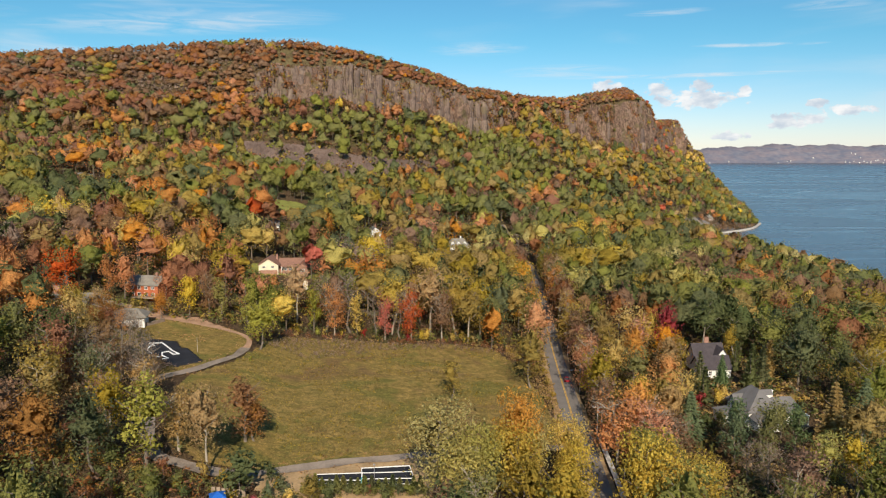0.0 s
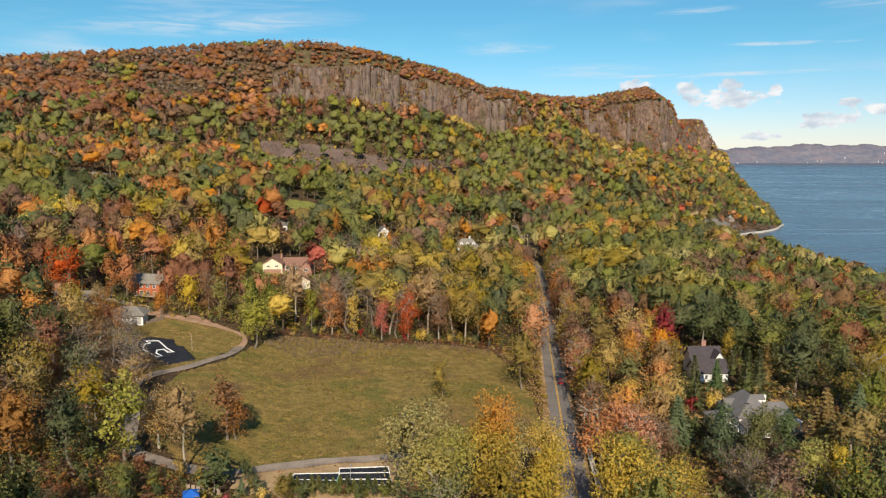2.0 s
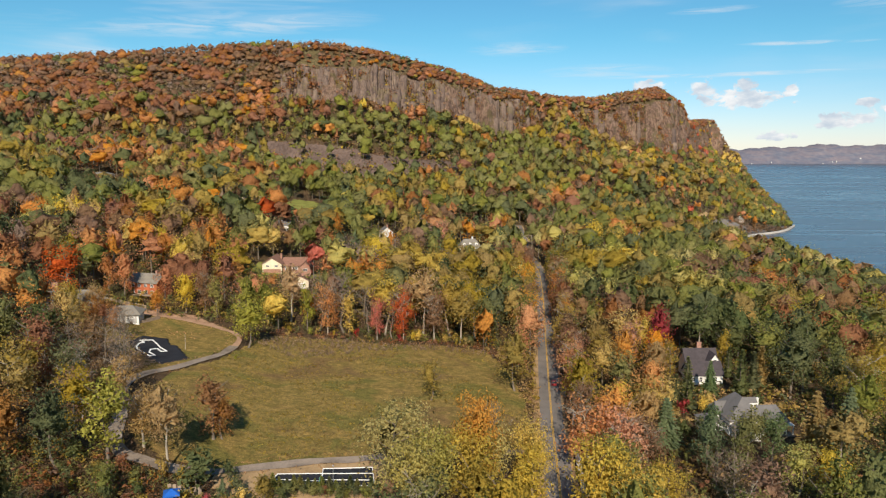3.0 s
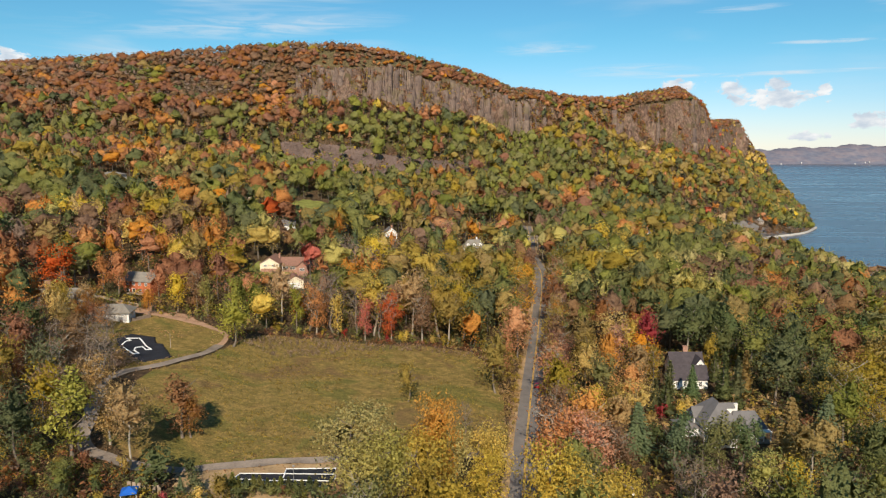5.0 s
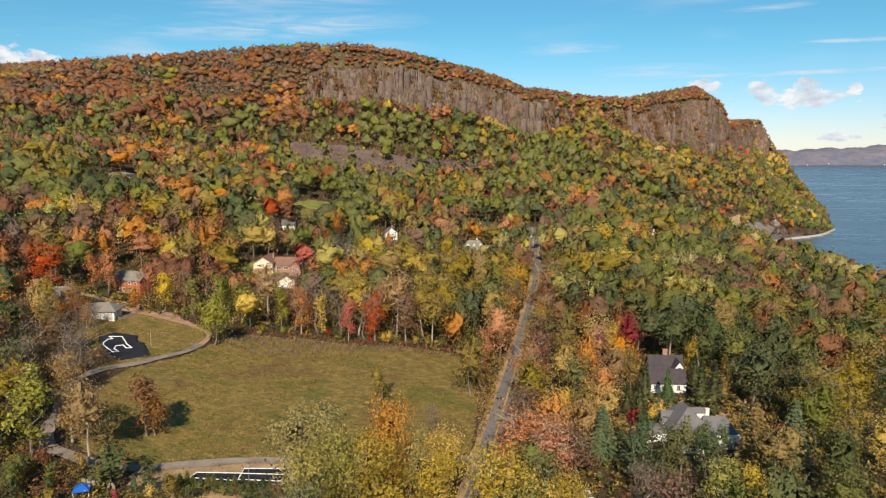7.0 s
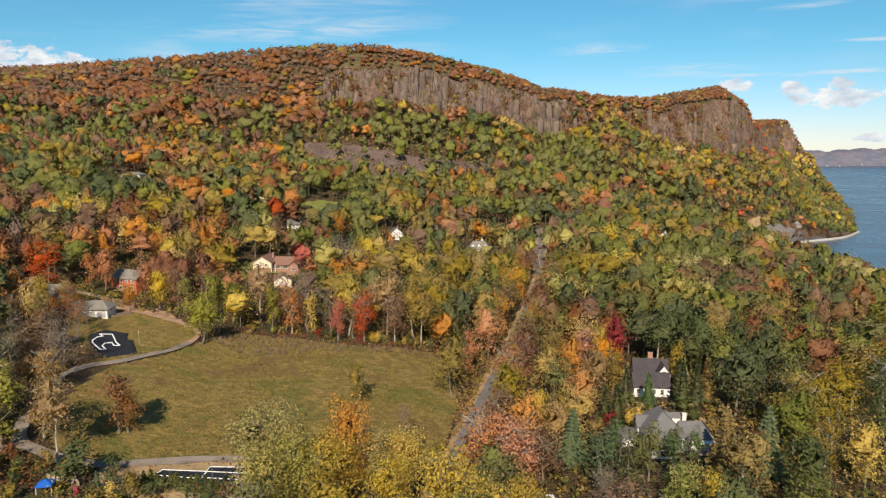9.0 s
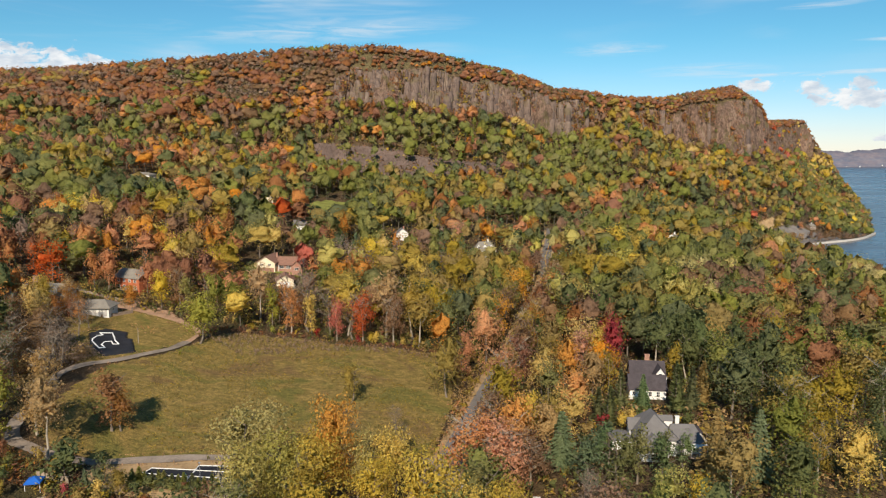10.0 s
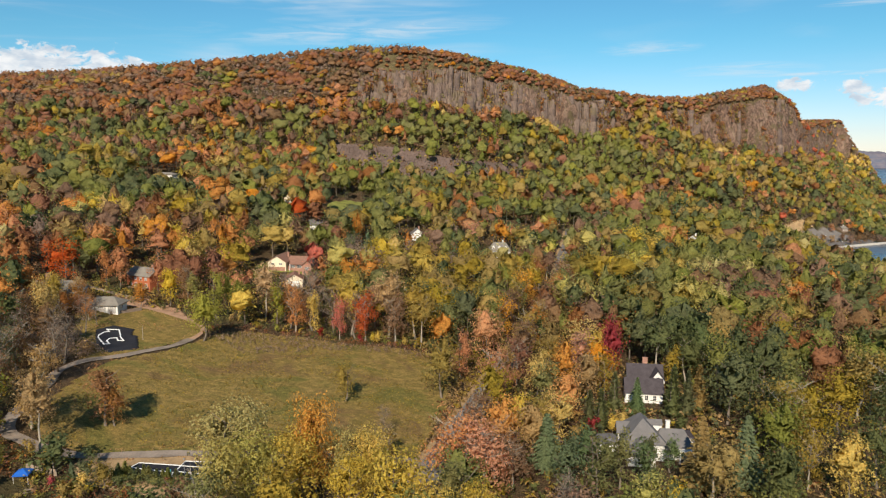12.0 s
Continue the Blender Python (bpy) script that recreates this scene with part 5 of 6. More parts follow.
garden = lambda x, y: (distance_to(x, y, DRIVE) > 3.4) & ~inside(x, y, FRONT_RING) & (np.hypot(x + 49, y - 131.5) > 4.5) & ~((x > -42) & (y > 143))
for seed, hue in ((73, "dark"), (74, "olive"), (75, "green"), (76, "rust")):
    brush("garden_shrubs", seed, 170, (-98, -22, 118, 152), 1.5, 3.8, hue, f"{NAMES_OF_HUES[hue]} garden shrubs beside the drive", 40, 0.13, garden)
kerbside = lambda x, y: ~inside(x, y, FIELD_RING) & (distance_to(x, y, ROAD[::2]) > 4.4) & (distance_to(x, y, DRIVE[::2]) > 3.5)
brush("roadside_growth", 77, 420, (24, 42, 178, 268), 0.9, 2.6, "tan", "tan weeds and saplings between road and meadow", 26, 0.17, kerbside)
brush("roadside_growth", 78, 420, (24, 42, 178, 268), 0.9, 2.6, "olive", "olive weeds and saplings between road and meadow", 26, 0.17, kerbside)
margin = lambda x, y: (distance_to(x, y, np.array(FIELD_RING)) < 7) & ~inside(x, y, FIELD_RING) & (y > 240)
brush("tall_weeds", 36, 900, (-75, 30, 245, 272), 0.8, 1.8, "rust", "russet dead weeds at the meadow's edge", 16, 0.2, margin)
rim_line = spline([(-66, 246), (-55, 258), (-40, 264.5), (-15, 260.5), (2, 263), (19, 264), (28, 244), (32, 215), (32, 182)], 1.5)
brush("tall_grass", 40, 2600, (-78, 36, 176, 272), 0.7, 1.5, "straw", "tall tan dead grass round the meadow", 14, 0.22, lambda x, y: distance_to(x, y, rim_line) < 2.6)
brush("tall_grass", 41, 6500, (-124, 34, 144, 268), 0.4, 0.9, "straw", "tan dead grass along the gravel drive", 12, 0.25, lambda x, y: (distance_to(x, y, DRIVE) > 1.9) & (distance_to(x, y, DRIVE) < 4.5))
brush("tall_grass", 42, 900, (-122, -66, 203, 270), 0.4, 0.9, "straw", "tan dead grass on the bank", 12, 0.25, lambda x, y: inside(x, y, LAWN_RING) & (wobble(x, y, 8) > 0.1) & (distance_to(x, y, DRIVE) > 2.2) & (np.hypot(x + 90, y - 225) > 15))
for seed, hue in ((43, "green"), (44, "olive"), (45, "dark")):
    brush("undergrowth", seed, 500, (-140, 40, 264, 352), 1.5, 4.0, hue, f"{NAMES_OF_HUES[hue]} low growth below the houses", 30, 0.16, lambda x, y: ~inside(x, y, FIELD_RING) & (distance_to(x, y, ROAD[::2]) > 6) & (np.hypot(x + 78, y - 350) > 15) & (np.hypot(x + 66, y - 325) > 8))
tufts = lambda x, y: inside(x, y, FIELD_RING) & (distance_to(x, y, DRIVE[::3]) > 3.2) & (wobble(x, y, 6) > -0.15)
brush("dark_weeds", 55, 4200, (-80, 32, 152, 266), 0.35, 0.75, "dark", "patches of dark green weeds in the meadow", 6, 0.30, lambda x, y: inside(x, y, FIELD_RING) & (distance_to(x, y, DRIVE[::3]) > 3.2) & (wobble(x + 13, y * 1.4 + 7, 5) > 0.28))
brush("grass_tufts", 37, 9000, (-80, 32, 152, 266), 0.35, 0.8, "olive", "tufts of dry olive meadow grass", 8, 0.30, tufts)
patchy = lambda x, y: inside(x, y, FIELD_RING) & (distance_to(x, y, DRIVE[::3]) > 3.2) & (wobble(x + 40, y, 11) > 0.25)
brush("dead_weeds", 38, 3500, (-80, 32, 152, 266), 0.4, 0.9, "brown", "patches of brown dead weeds in the meadow", 8, 0.30, patchy)
heath = lambda x, y: inside(x, y, [(-62, 242), (-58, 254), (-38, 263), (-8, 260), (18, 262), (24, 256), (0, 255), (-22, 251), (-32, 244), (-50, 236)])
brush("bramble", 39, 1500, (-64, 26, 234, 264), 0.7, 1.6, "bare", "low pinkish-brown bramble thicket in the meadow", 14, 0.2, heath)


# ---- houses ----
CREAM = plain("cream_siding", (0.70, 0.60, 0.44), 0.75, 0.5, 0.12)
WHITE = plain("white_paint", (0.70, 0.68, 0.64), 0.6, 0.5, 0.08)
GREY_WALL = plain("grey_siding", (0.40, 0.38, 0.36), 0.75, 0.5, 0.12)
RED_WOOD = plain("red_cedar_boards", (0.40, 0.12, 0.055), 0.8, 0.4, 0.22)
BROWN_ROOF = plain("brown_shingles", (0.23, 0.125, 0.090), 0.9, 0.7, 0.2, 0.15, 0, 0.03, 8)
GREY_ROOF = plain("grey_shingles", (0.145, 0.137, 0.135), 0.85, 0.6, 0.16, 0.2, 0, 0.03, 8)
DARK_ROOF = plain("dark_slate_shingles", (0.060, 0.050, 0.055), 0.8, 0.7, 0.25, 0.25, 0, 0.03, 8)
OLD_ROOF = plain("weathered_shingles", (0.215, 0.195, 0.165), 0.9, 0.5, 0.22, 0.15, 0, 0.03, 8)
BRICK = plain("red_brown_brick", (0.33, 0.185, 0.135), 0.9, 1.1, 0.25, 0.15, 0, 0.02, 7)
STONE = plain("field_stone", (0.25, 0.185, 0.14), 0.95, 0.9, 0.35, 0.1, 0, 0.05, 5)
GLASS = plain("dark_window_glass", (0.030, 0.034, 0.04), 0.22, 0.4, 0.3, 0.35)
WOOD = plain("weathered_wood", (0.30, 0.235, 0.175), 0.9, 0.9, 0.3, 0.15)
CONCRETE = plain("pale_concrete", (0.46, 0.43, 0.39), 0.9, 0.4, 0.2, 0.2)


def walls(house, name, mat, x0, x1, y0, y1, eave, ridge=None, along="x", sink=1.5, label=""):
    """A block with gable ends (ridge given) or level tops."""
    bm = bmesh.new()
    if ridge is None:
        box(bm, x0, x1, y0, y1, -sink, eave)
    else:
        a0, a1, b0, b1 = (x0, x1, y0, y1) if along == "x" else (y0, y1, x0, x1)
        ring = [(b0, -sink), (b1, -sink), (b1, eave), ((b0 + b1) / 2, ridge - 0.05), (b0, eave)]
        ends = [[bm.verts.new((a, b, z) if along == "x" else (b, a, z)) for b, z in ring] for a in (a0, a1)]
        for k in range(5):
            bm.faces.new((ends[0][k], ends[0][(k + 1) % 5], ends[1][(k + 1) % 5], ends[1][k]))
        bm.faces.new(ends[0][::-1])
        bm.faces.new(ends[1])
        bmesh.ops.recalc_face_normals(bm, faces=bm.faces)
    return part(name, bm, mat, house, label)


def gable_roof(house, mat, x0, x1, y0, y1, eave, ridge, along="x", over=0.5, thick=0.22):
    bm = bmesh.new()
    a0, a1, b0, b1 = (x0, x1, y0, y1) if along == "x" else (y0, y1, x0, x1)
    a0, a1, mid = a0 - over, a1 + over, (b0 + b1) / 2
    drop = (ridge - eave) / (mid - b0) * over
    ring = [(b0 - over, eave - drop), (mid, ridge), (b1 + over, eave - drop), (b1 + over, eave - drop + thick), (mid, ridge + thick), (b0 - over, eave - drop + thick)]
    ends = [[bm.verts.new((a, b, z) if along == "x" else (b, a, z)) for b, z in ring] for a in (a0, a1)]
    for k in range(6):
        bm.faces.new((ends[0][k], ends[0][(k + 1) % 6], ends[1][(k + 1) % 6], ends[1][k]))
    for e in ends:
        bm.faces.new((e[0], e[1], e[4], e[5]))
        bm.faces.new((e[1], e[2], e[3], e[4]))
    bmesh.ops.recalc_face_normals(bm, faces=bm.faces)
    return part("roof", bm, mat, house)


def hip_roof(house, mat, x0, x1, y0, y1, eave, ridge, over=0.6, short=0.5, thick=0.25):
    """A roof that slopes on four sides; short: ridge length as a share of the longer side."""
    bm = bmesh.new()
    x0, x1, y0, y1 = x0 - over, x1 + over, y0 - over, y1 + over
    cx, cy_ = (x0 + x1) / 2, (y0 + y1) / 2
    if x1 - x0 > y1 - y0:
        h = (x1 - x0) * short / 2
        tops = [(cx - h, cy_), (cx + h, cy_), (cx + h, cy_), (cx - h, cy_)]
    else:
        h = (y1 - y0) * short / 2
        tops = [(cx, cy_ - h), (cx, cy_ - h), (cx, cy_ + h), (cx, cy_ + h)]
    base = [(x0, y0), (x1, y0), (x1, y1), (x0, y1)]
    low = [bm.verts.new((*p, eave - 0.1)) for p in base]
    rim = [bm.verts.new((*p, eave - 0.1 + thick)) for p in base]
    top = [bm.verts.new((*p, ridge)) for p in tops]
    for k in range(4):
        j = (k + 1) % 4
        bm.faces.new((low[k], low[j], rim[j], rim[k]))
        bm.faces.new((rim[k], rim[j], top[j], top[k]))
    bm.faces.new(low[::-1])
    bmesh.ops.remove_doubles(bm, verts=bm.verts, dist=0.001)
    bmesh.ops.recalc_face_normals(bm, faces=bm.faces)
    return part("roof", bm, mat, house)


def window(wall, x, y, z, wide, high, face="s", name="window"):
    """A framed window on a wall; face: the side it looks to (s, n, e, w)."""
    def slab(a, b, w_, h, d0, d1, bm):
        if face in "sn":
            s = -1 if face == "s" else 1
            box(bm, x + a - w_ / 2, x + a + w_ / 2, min(y + s * d0, y + s * d1), max(y + s * d0, y + s * d1), z + b - h / 2, z + b + h / 2)
        else:
            s = -1 if face == "w" else 1
            box(bm, min(x + s * d0, x + s * d1), max(x + s * d0, x + s * d1), y + a - w_ / 2, y + a + w_ / 2, z + b - h / 2, z + b + h / 2)
    bm = bmesh.new()
    for a, b, w_, h in ((0, high / 2, wide + 0.24, 0.12), (0, -high / 2, wide + 0.34, 0.12), (-wide / 2, 0, 0.12, high), (wide / 2, 0, 0.12, high), (0, 0, 0.06, high), (0, 0, wide, 0.06)):
        slab(a, b, w_, h, 0.0, 0.10, bm)
    frame_ = part(name, bm, WHITE, wall)
    bm = bmesh.new()
    slab(0, 0, wide, high, 0.0, 0.05, bm)
    part("pane", bm, GLASS, frame_)


def slab_part(house, name, mat, x0, x1, y0, y1, z0, z1, bevel=0.04, label=""):
    bm = bmesh.new()
    box(bm, x0, x1, y0, y1, z0, z1, bevel)
    return part(name, bm, mat, house, label)


def chimney(house, x, y, z0, z1, w_=0.9, mat=None):
    bm = bmesh.new()
    box(bm, x - w_ / 2, x + w_ / 2, y - 0.45, y + 0.45, z0, z1, 0.03)
    box(bm, x - w_ / 2 - 0.1, x + w_ / 2 + 0.1, y - 0.55, y + 0.55, z1, z1 + 0.18, 0.03)
    part("chimney", bm, mat or BRICK, house)


def at_ground(x, y):
    return float(ground_height(x, y))


def cream_house():
    h = thing("house", -78, 350, at_ground(-80, 350), 4, "cream sided house with brown shingle roof on a lawn", "house")
    a = walls(h, "wall", CREAM, -11, -1.5, -7, 6, 4.6, 7.6, "y")
    gable_roof(h, BROWN_ROOF, -11, -1.5, -7, 6, 4.6, 7.6, "y", 0.7)
    b = walls(h, "wall", BRICK, -1.5, 12, -4, 6, 3.3, 6.4, "x")
    gable_roof(h, BROWN_ROOF, -1.4, 12, -4, 6, 3.3, 6.4, "x", 0.7)
    c = walls(h, "wall", BRICK, 7.5, 13, -8.5, -2, 3.2, 5.6, "y")
    gable_roof(h, BROWN_ROOF, 7.5, 13, -8.5, 2, 3.2, 5.6, "y", 0.6)
    slab_part(h, "garage_wing", BRICK, -10.6, -2.0, -7.14, -7.0, -1.4, 1.9, 0.0, "brown lower storey")
    for x, z in ((-8.4, 3.4), (-4.2, 3.4)):
        window(a, x, -7.0, z, 1.5, 0.9)
    for x in (1.0, 4.5):
        window(b, x, -4.0, 1.8, 2.4, 1.3)
    window(c, 10.2, -8.5, 1.7, 2.2, 1.2)
    slab_part(h, "porch_post", WHITE, -0.2, 0.05, -5.6, -5.3, -1, 3.2)
    chimney(h, -3.2, 2.0, 5.0, 8.3)


def cream_garage():
    h = thing("garage", -66.5, 325, at_ground(-66.5, 325), 22, "small cream garage with a brown shingle roof", "garage")
    a = walls(h, "wall", CREAM, -4, 4, -4.5, 4.5, 3.2, 5.6, "y")
    gable_roof(h, BROWN_ROOF, -4, 4, -4.5, 4.5, 3.2, 5.6, "y", 0.6)
    slab_part(h, "garage_door", WHITE, -2.4, 2.4, -4.62, -4.45, -0.4, 2.3)
    window(a, 4.0, 0.5, 1.7, 1.1, 1.0, "e")
    chimney(h, 2.2, 1.5, 3.8, 6.0, 0.7)


def red_house():
    h = thing("house", -120, 287, at_ground(-121, 287), -14, "red cedar house with weathered shingle roof among trees", "house")
    a = walls(h, "wall", RED_WOOD, -7, 7, -4.5, 4.5, 5.4, 8.2, "x")
    gable_roof(h, OLD_ROOF, -7, 7, -4.5, 4.5, 5.4, 8.2, "x", 0.6)
    for x in (-4.6, -1.5, 1.6, 4.7):
        window(a, x, -4.5, 4.0, 1.3, 1.2)
        window(a, x, -4.5, 1.3, 1.5, 1.4)
    slab_part(h, "deck", WOOD, -5.5, 6.5, -7.2, -4.6, 0.2, 0.5)
    chimney(h, 3.2, 1.0, 6.5, 9.3)


def carriage_house():
    h = thing("carriage_house", -113.5, 253, at_ground(-113.5, 251), 12, "white carriage house with weathered grey shingle roof", "garage")
    a = walls(h, "wall", WHITE, -7.5, 5, -3.8, 4.5, 2.9)
    hip_roof(h, OLD_ROOF, -7.5, 5, -3.8, 4.5, 2.9, 5.6, 0.9, 0.45)
    for x in (-5.2, -1.2, 2.8):
        slab_part(h, "garage_door", GREY_WALL, x - 1.5, x + 1.5, -3.92, -3.75, -0.2, 2.4)
        window(h, x, -3.92, 1.9, 1.6, 0.5, "s", "door_window")
    window(a, 5.0, 0.3, 1.7, 1.1, 1.1, "e")


def old_house():
    h = thing("house", -134, 249, at_ground(-134, 249), 14, "long house with weathered roof behind the trees", "house")
    a = walls(h, "wall", GREY_WALL, -11, 10, -5, 5, 3.6, 7.0, "x")
    gable_roof(h, OLD_ROOF, -11, 10, -5, 5, 3.6, 7.0, "x", 0.8)
    for x in (-8, -4, 0, 4, 8):
        window(a, x, -5, 1.8, 1.3, 1.4)
    chimney(h, -4.0, 3.0, 4.5, 9.6, 2.0)


def grey_house():
    h = thing("house", 87.6, 187.5, at_ground(87.6, 187.5), 6, "large white-trimmed house with grey hipped shingle roof", "house")
    h.scale = (0.80, 0.80, 0.90)
    a = walls(h, "wall", WHITE, -7, 5, -6, 8, 4.6)
    hip_roof(h, GREY_ROOF, -7, 5, -6, 8, 4.6, 10.4, 0.7, 0.34)
    b = walls(h, "wall", WHITE, 5, 13.5, -4.5, 4.5, 3.4)
    hip_roof(h, GREY_ROOF, 3, 13.5, -4.5, 4.5, 3.4, 7.2, 0.7, 0.6)
    c = walls(h, "wall", WHITE, -6.5, 1.5, -11, -5, 3.0)
    hip_roof(h, GREY_ROOF, -6.5, 1.5, -11, -1, 3.0, 6.4, 0.6, 0.3)
    walls(h, "wall", WHITE, -14, -7.2, -2, 5, 2.7)
    hip_roof(h, GREY_ROOF, -14, -7.2, -2, 5, 2.7, 4.2, 0.4, 0.3)
    d = walls(h, "dormer", WHITE, 2.6, 5.2, 0.4, 3.2, 8.0, 9.0, "x", -5.0)
    gable_roof(h, GREY_ROOF, 0.8, 5.2, 0.4, 3.2, 8.0, 9.0, "x", 0.25, 0.15)
    window(d, 5.2, 1.8, 7.1, 1.4, 0.9, "e")
    e = walls(h, "gable", WHITE, -8.0, -3.0, 1.0, 5.0, 5.4, 7.6, "x", -3.0)
    gable_roof(h, GREY_ROOF, -8.0, -2.0, 1.0, 5.0, 5.4, 7.6, "x", 0.5)
    window(e, -8.0, 3.0, 5.0, 1.3, 1.2, "w")
    window(c, -2.5, -11, 1.5, 2.6, 1.6)
    for y in (-4, 0.5):
        window(a, -7.0, y, 2.2, 1.3, 1.5, "w")
    for x in (7.0, 10.5):
        window(b, x, -4.5, 1.9, 1.6, 1.5)
    window(b, 13.5, 0, 1.9, 1.2, 1.3, "e")
    slab_part(h, "porch_roof", WHITE, 9.2, 14.6, -7.4, -4.9, 2.9, 3.2)
    for x, y in ((9.5, -7.1), (12, -7.1), (14.3, -7.1)):
        slab_part(h, "porch_post", WHITE, x - 0.14, x + 0.14, y - 0.14, y + 0.14, -1.2, 2.9, 0.02)
    slab_part(h, "porch_floor", WOOD, 9.0, 14.8, -7.6, -4.6, -1.2, 0.1)
    slab_part(h, "terrace", CONCRETE, 8, 18, 5, 14, -1.4, 0.25)
    slab_part(h, "flat_roof", DARK_ROOF, 9, 16.5, 5.2, 11.5, 2.6, 2.95)
    walls(h, "wall", WHITE, 9.4, 16.1, 5.6, 11.1, 2.6)
    chimney(h, 8.2, 6.2, 2.9, 7.2, 1.3, WHITE)


def slate_house():
    h = thing("house", 90.5, 230.5, at_ground(90.5, 230.5), 3, "white stucco house with steep dark slate roof", "house")
    h.scale = (0.80, 0.80, 0.94)
    a = walls(h, "wall", WHITE, -6.5, 6.5, -1, 8, 5.0, 9.6, "x")
    gable_roof(h, DARK_ROOF, -6.5, 6.5, -1, 8, 5.0, 9.6, "x", 0.5)
    b = walls(h, "wall", WHITE, -8, 5.5, -9, -0.9, 3.4, 7.0, "x")
    gable_roof(h, DARK_ROOF, -8, 5.5, -9, -0.8, 3.4, 7.0, "x", 0.5)
    c = walls(h, "gable", WHITE, 1.6, 6.8, -3.2, 2.5, 6.0, 9.0, "y", -5)
    gable_roof(h, DARK_ROOF, 1.6, 6.8, -3.2, 3.2, 6.0, 9.0, "y", 0.5)
    for x in (-6.4, -3.4, -0.4, 2.6):
        window(b, x, -9, 1.7, 1.2, 1.6)
    window(c, 4.3, -3.2, 6.6, 1.2, 1.0)
    window(a, 6.5, 3.5, 3.0, 1.3, 1.6, "e")
    slab_part(h, "balcony", WHITE, -8.4, -4.5, -10.4, -9, 0.2, 1.2)
    chimney(h, 0.2, 4.2, 8.0, 11.6, 1.9)


def small_house(x, y, turn, wide, deep, eave, ridge, wall, roof, label, along="x", hip=False, stack=True):
    h = thing("house", x, y, at_ground(x, y), turn, label, "house")
    a = walls(h, "wall", wall, -wide / 2, wide / 2, -deep / 2, deep / 2, eave, None if hip else ridge, along)
    if hip:
        hip_roof(h, roof, -wide / 2, wide / 2, -deep / 2, deep / 2, eave, ridge)
    else:
        gable_roof(h, roof, -wide / 2, wide / 2, -deep / 2, deep / 2, eave, ridge, along)
    n = max(2, int(wide / 3))
    for k in range(n):
        wx_ = -wide / 2 + wide * (k + 0.5) / n
        window(a, wx_, -deep / 2, eave * 0.35, 1.2, 1.4)
        if eave > 5:
            window(a, wx_, -deep / 2, eave * 0.78, 1.2, 1.2)
    window(a, wide / 2, 0, eave * 0.5, 1.2, 1.3, "e")
    if stack:
        chimney(h, wide * 0.15, deep * 0.12, eave + 0.5, ridge + 1.1, 1.0, WHITE if roof is OLD_ROOF else BRICK)
    return h


cream_house()
cream_garage()
red_house()
carriage_house()
old_house()
grey_house()
slate_house()
chapel = small_house(14, 468, 8, 14, 11, 4.4, 9.4, WHITE, OLD_ROOF, "white house with weathered hipped roof and dormers", "x", True)
for x in (-4, 0, 4):
    dormer = walls(chapel, "dormer", WHITE, x - 0.9, x + 0.9, -4.6, -1.5, 6.7, 7.6, "y", -4.6)
    window(dormer, x, -4.6, 6.0, 1.0, 1.0)
small_house(-42, 470, 20, 8, 7, 4.4, 7.6, WHITE, GREY_ROOF, "white gabled house among the trees", "y")
small_house(150, 584, -20, 8, 8, 6.5, 9.5, WHITE, OLD_ROOF, "tall white house rising from the woods", "y")
small_house(-262, 524, -12, 18, 8, 3.2, 5.0, WHITE, OLD_ROOF, "long white building high on the wooded slope", "x", True, False)
small_house(-104, 446, 12, 8, 7, 4.0, 6.8, WHITE, GREY_ROOF, "white house behind the evergreens", "x")
small_house(-149, 506, -8, 6, 6, 3.2, 5.4, CREAM, OLD_ROOF, "small pale house on the hillside", "y", False, False)
small_house(356, 905, 30, 9, 7, 3.2, 5.4, STONE, OLD_ROOF, "low park building near the river shore", "x")


# ---- along the road ----
POLE_WOOD = plain("grey_pole_wood", (0.40, 0.35, 0.30), 0.95, 0.6, 0.25, 0.1)
STEEL = plain("dull_steel", (0.45, 0.45, 0.46), 0.45, 1.0, 0.15, 0.5, 0.6)
WIRE = plain("black_wire", (0.03, 0.03, 0.03), 0.6)
BLACK_CLOTH = plain("black_ground_cloth", (0.020, 0.020, 0.024), 0.75, 0.35, 0.5, 0.3, 0, 0.03, 9)
WHITE_CLOTH = plain("white_fabric_strip", (0.80, 0.80, 0.78), 0.8, 0.6, 0.1)
TENT_BLUE = plain("blue_tarpaulin", (0.015, 0.11, 0.46), 0.5, 0.8, 0.2, 0.4)
RED_PAINT = plain("red_car_paint", (0.30, 0.012, 0.018), 0.3, 0.6, 0.1, 0.6)
WHITE_PAINT = plain("white_car_paint", (0.72, 0.72, 0.72), 0.3, 0.6, 0.1, 0.6)
DARK_PAINT = plain("dark_car_paint", (0.03, 0.034, 0.04), 0.3, 0.6, 0.1, 0.6)
RUBBER = plain("black_rubber", (0.02, 0.02, 0.02), 0.9, 1.0, 0.2)
TEAL = plain("teal_stake", (0.05, 0.42, 0.50), 0.6, 1.0, 0.1)


def road_x(y):
    return float(np.interp(y, ROAD[:, 1], ROAD[:, 0]))


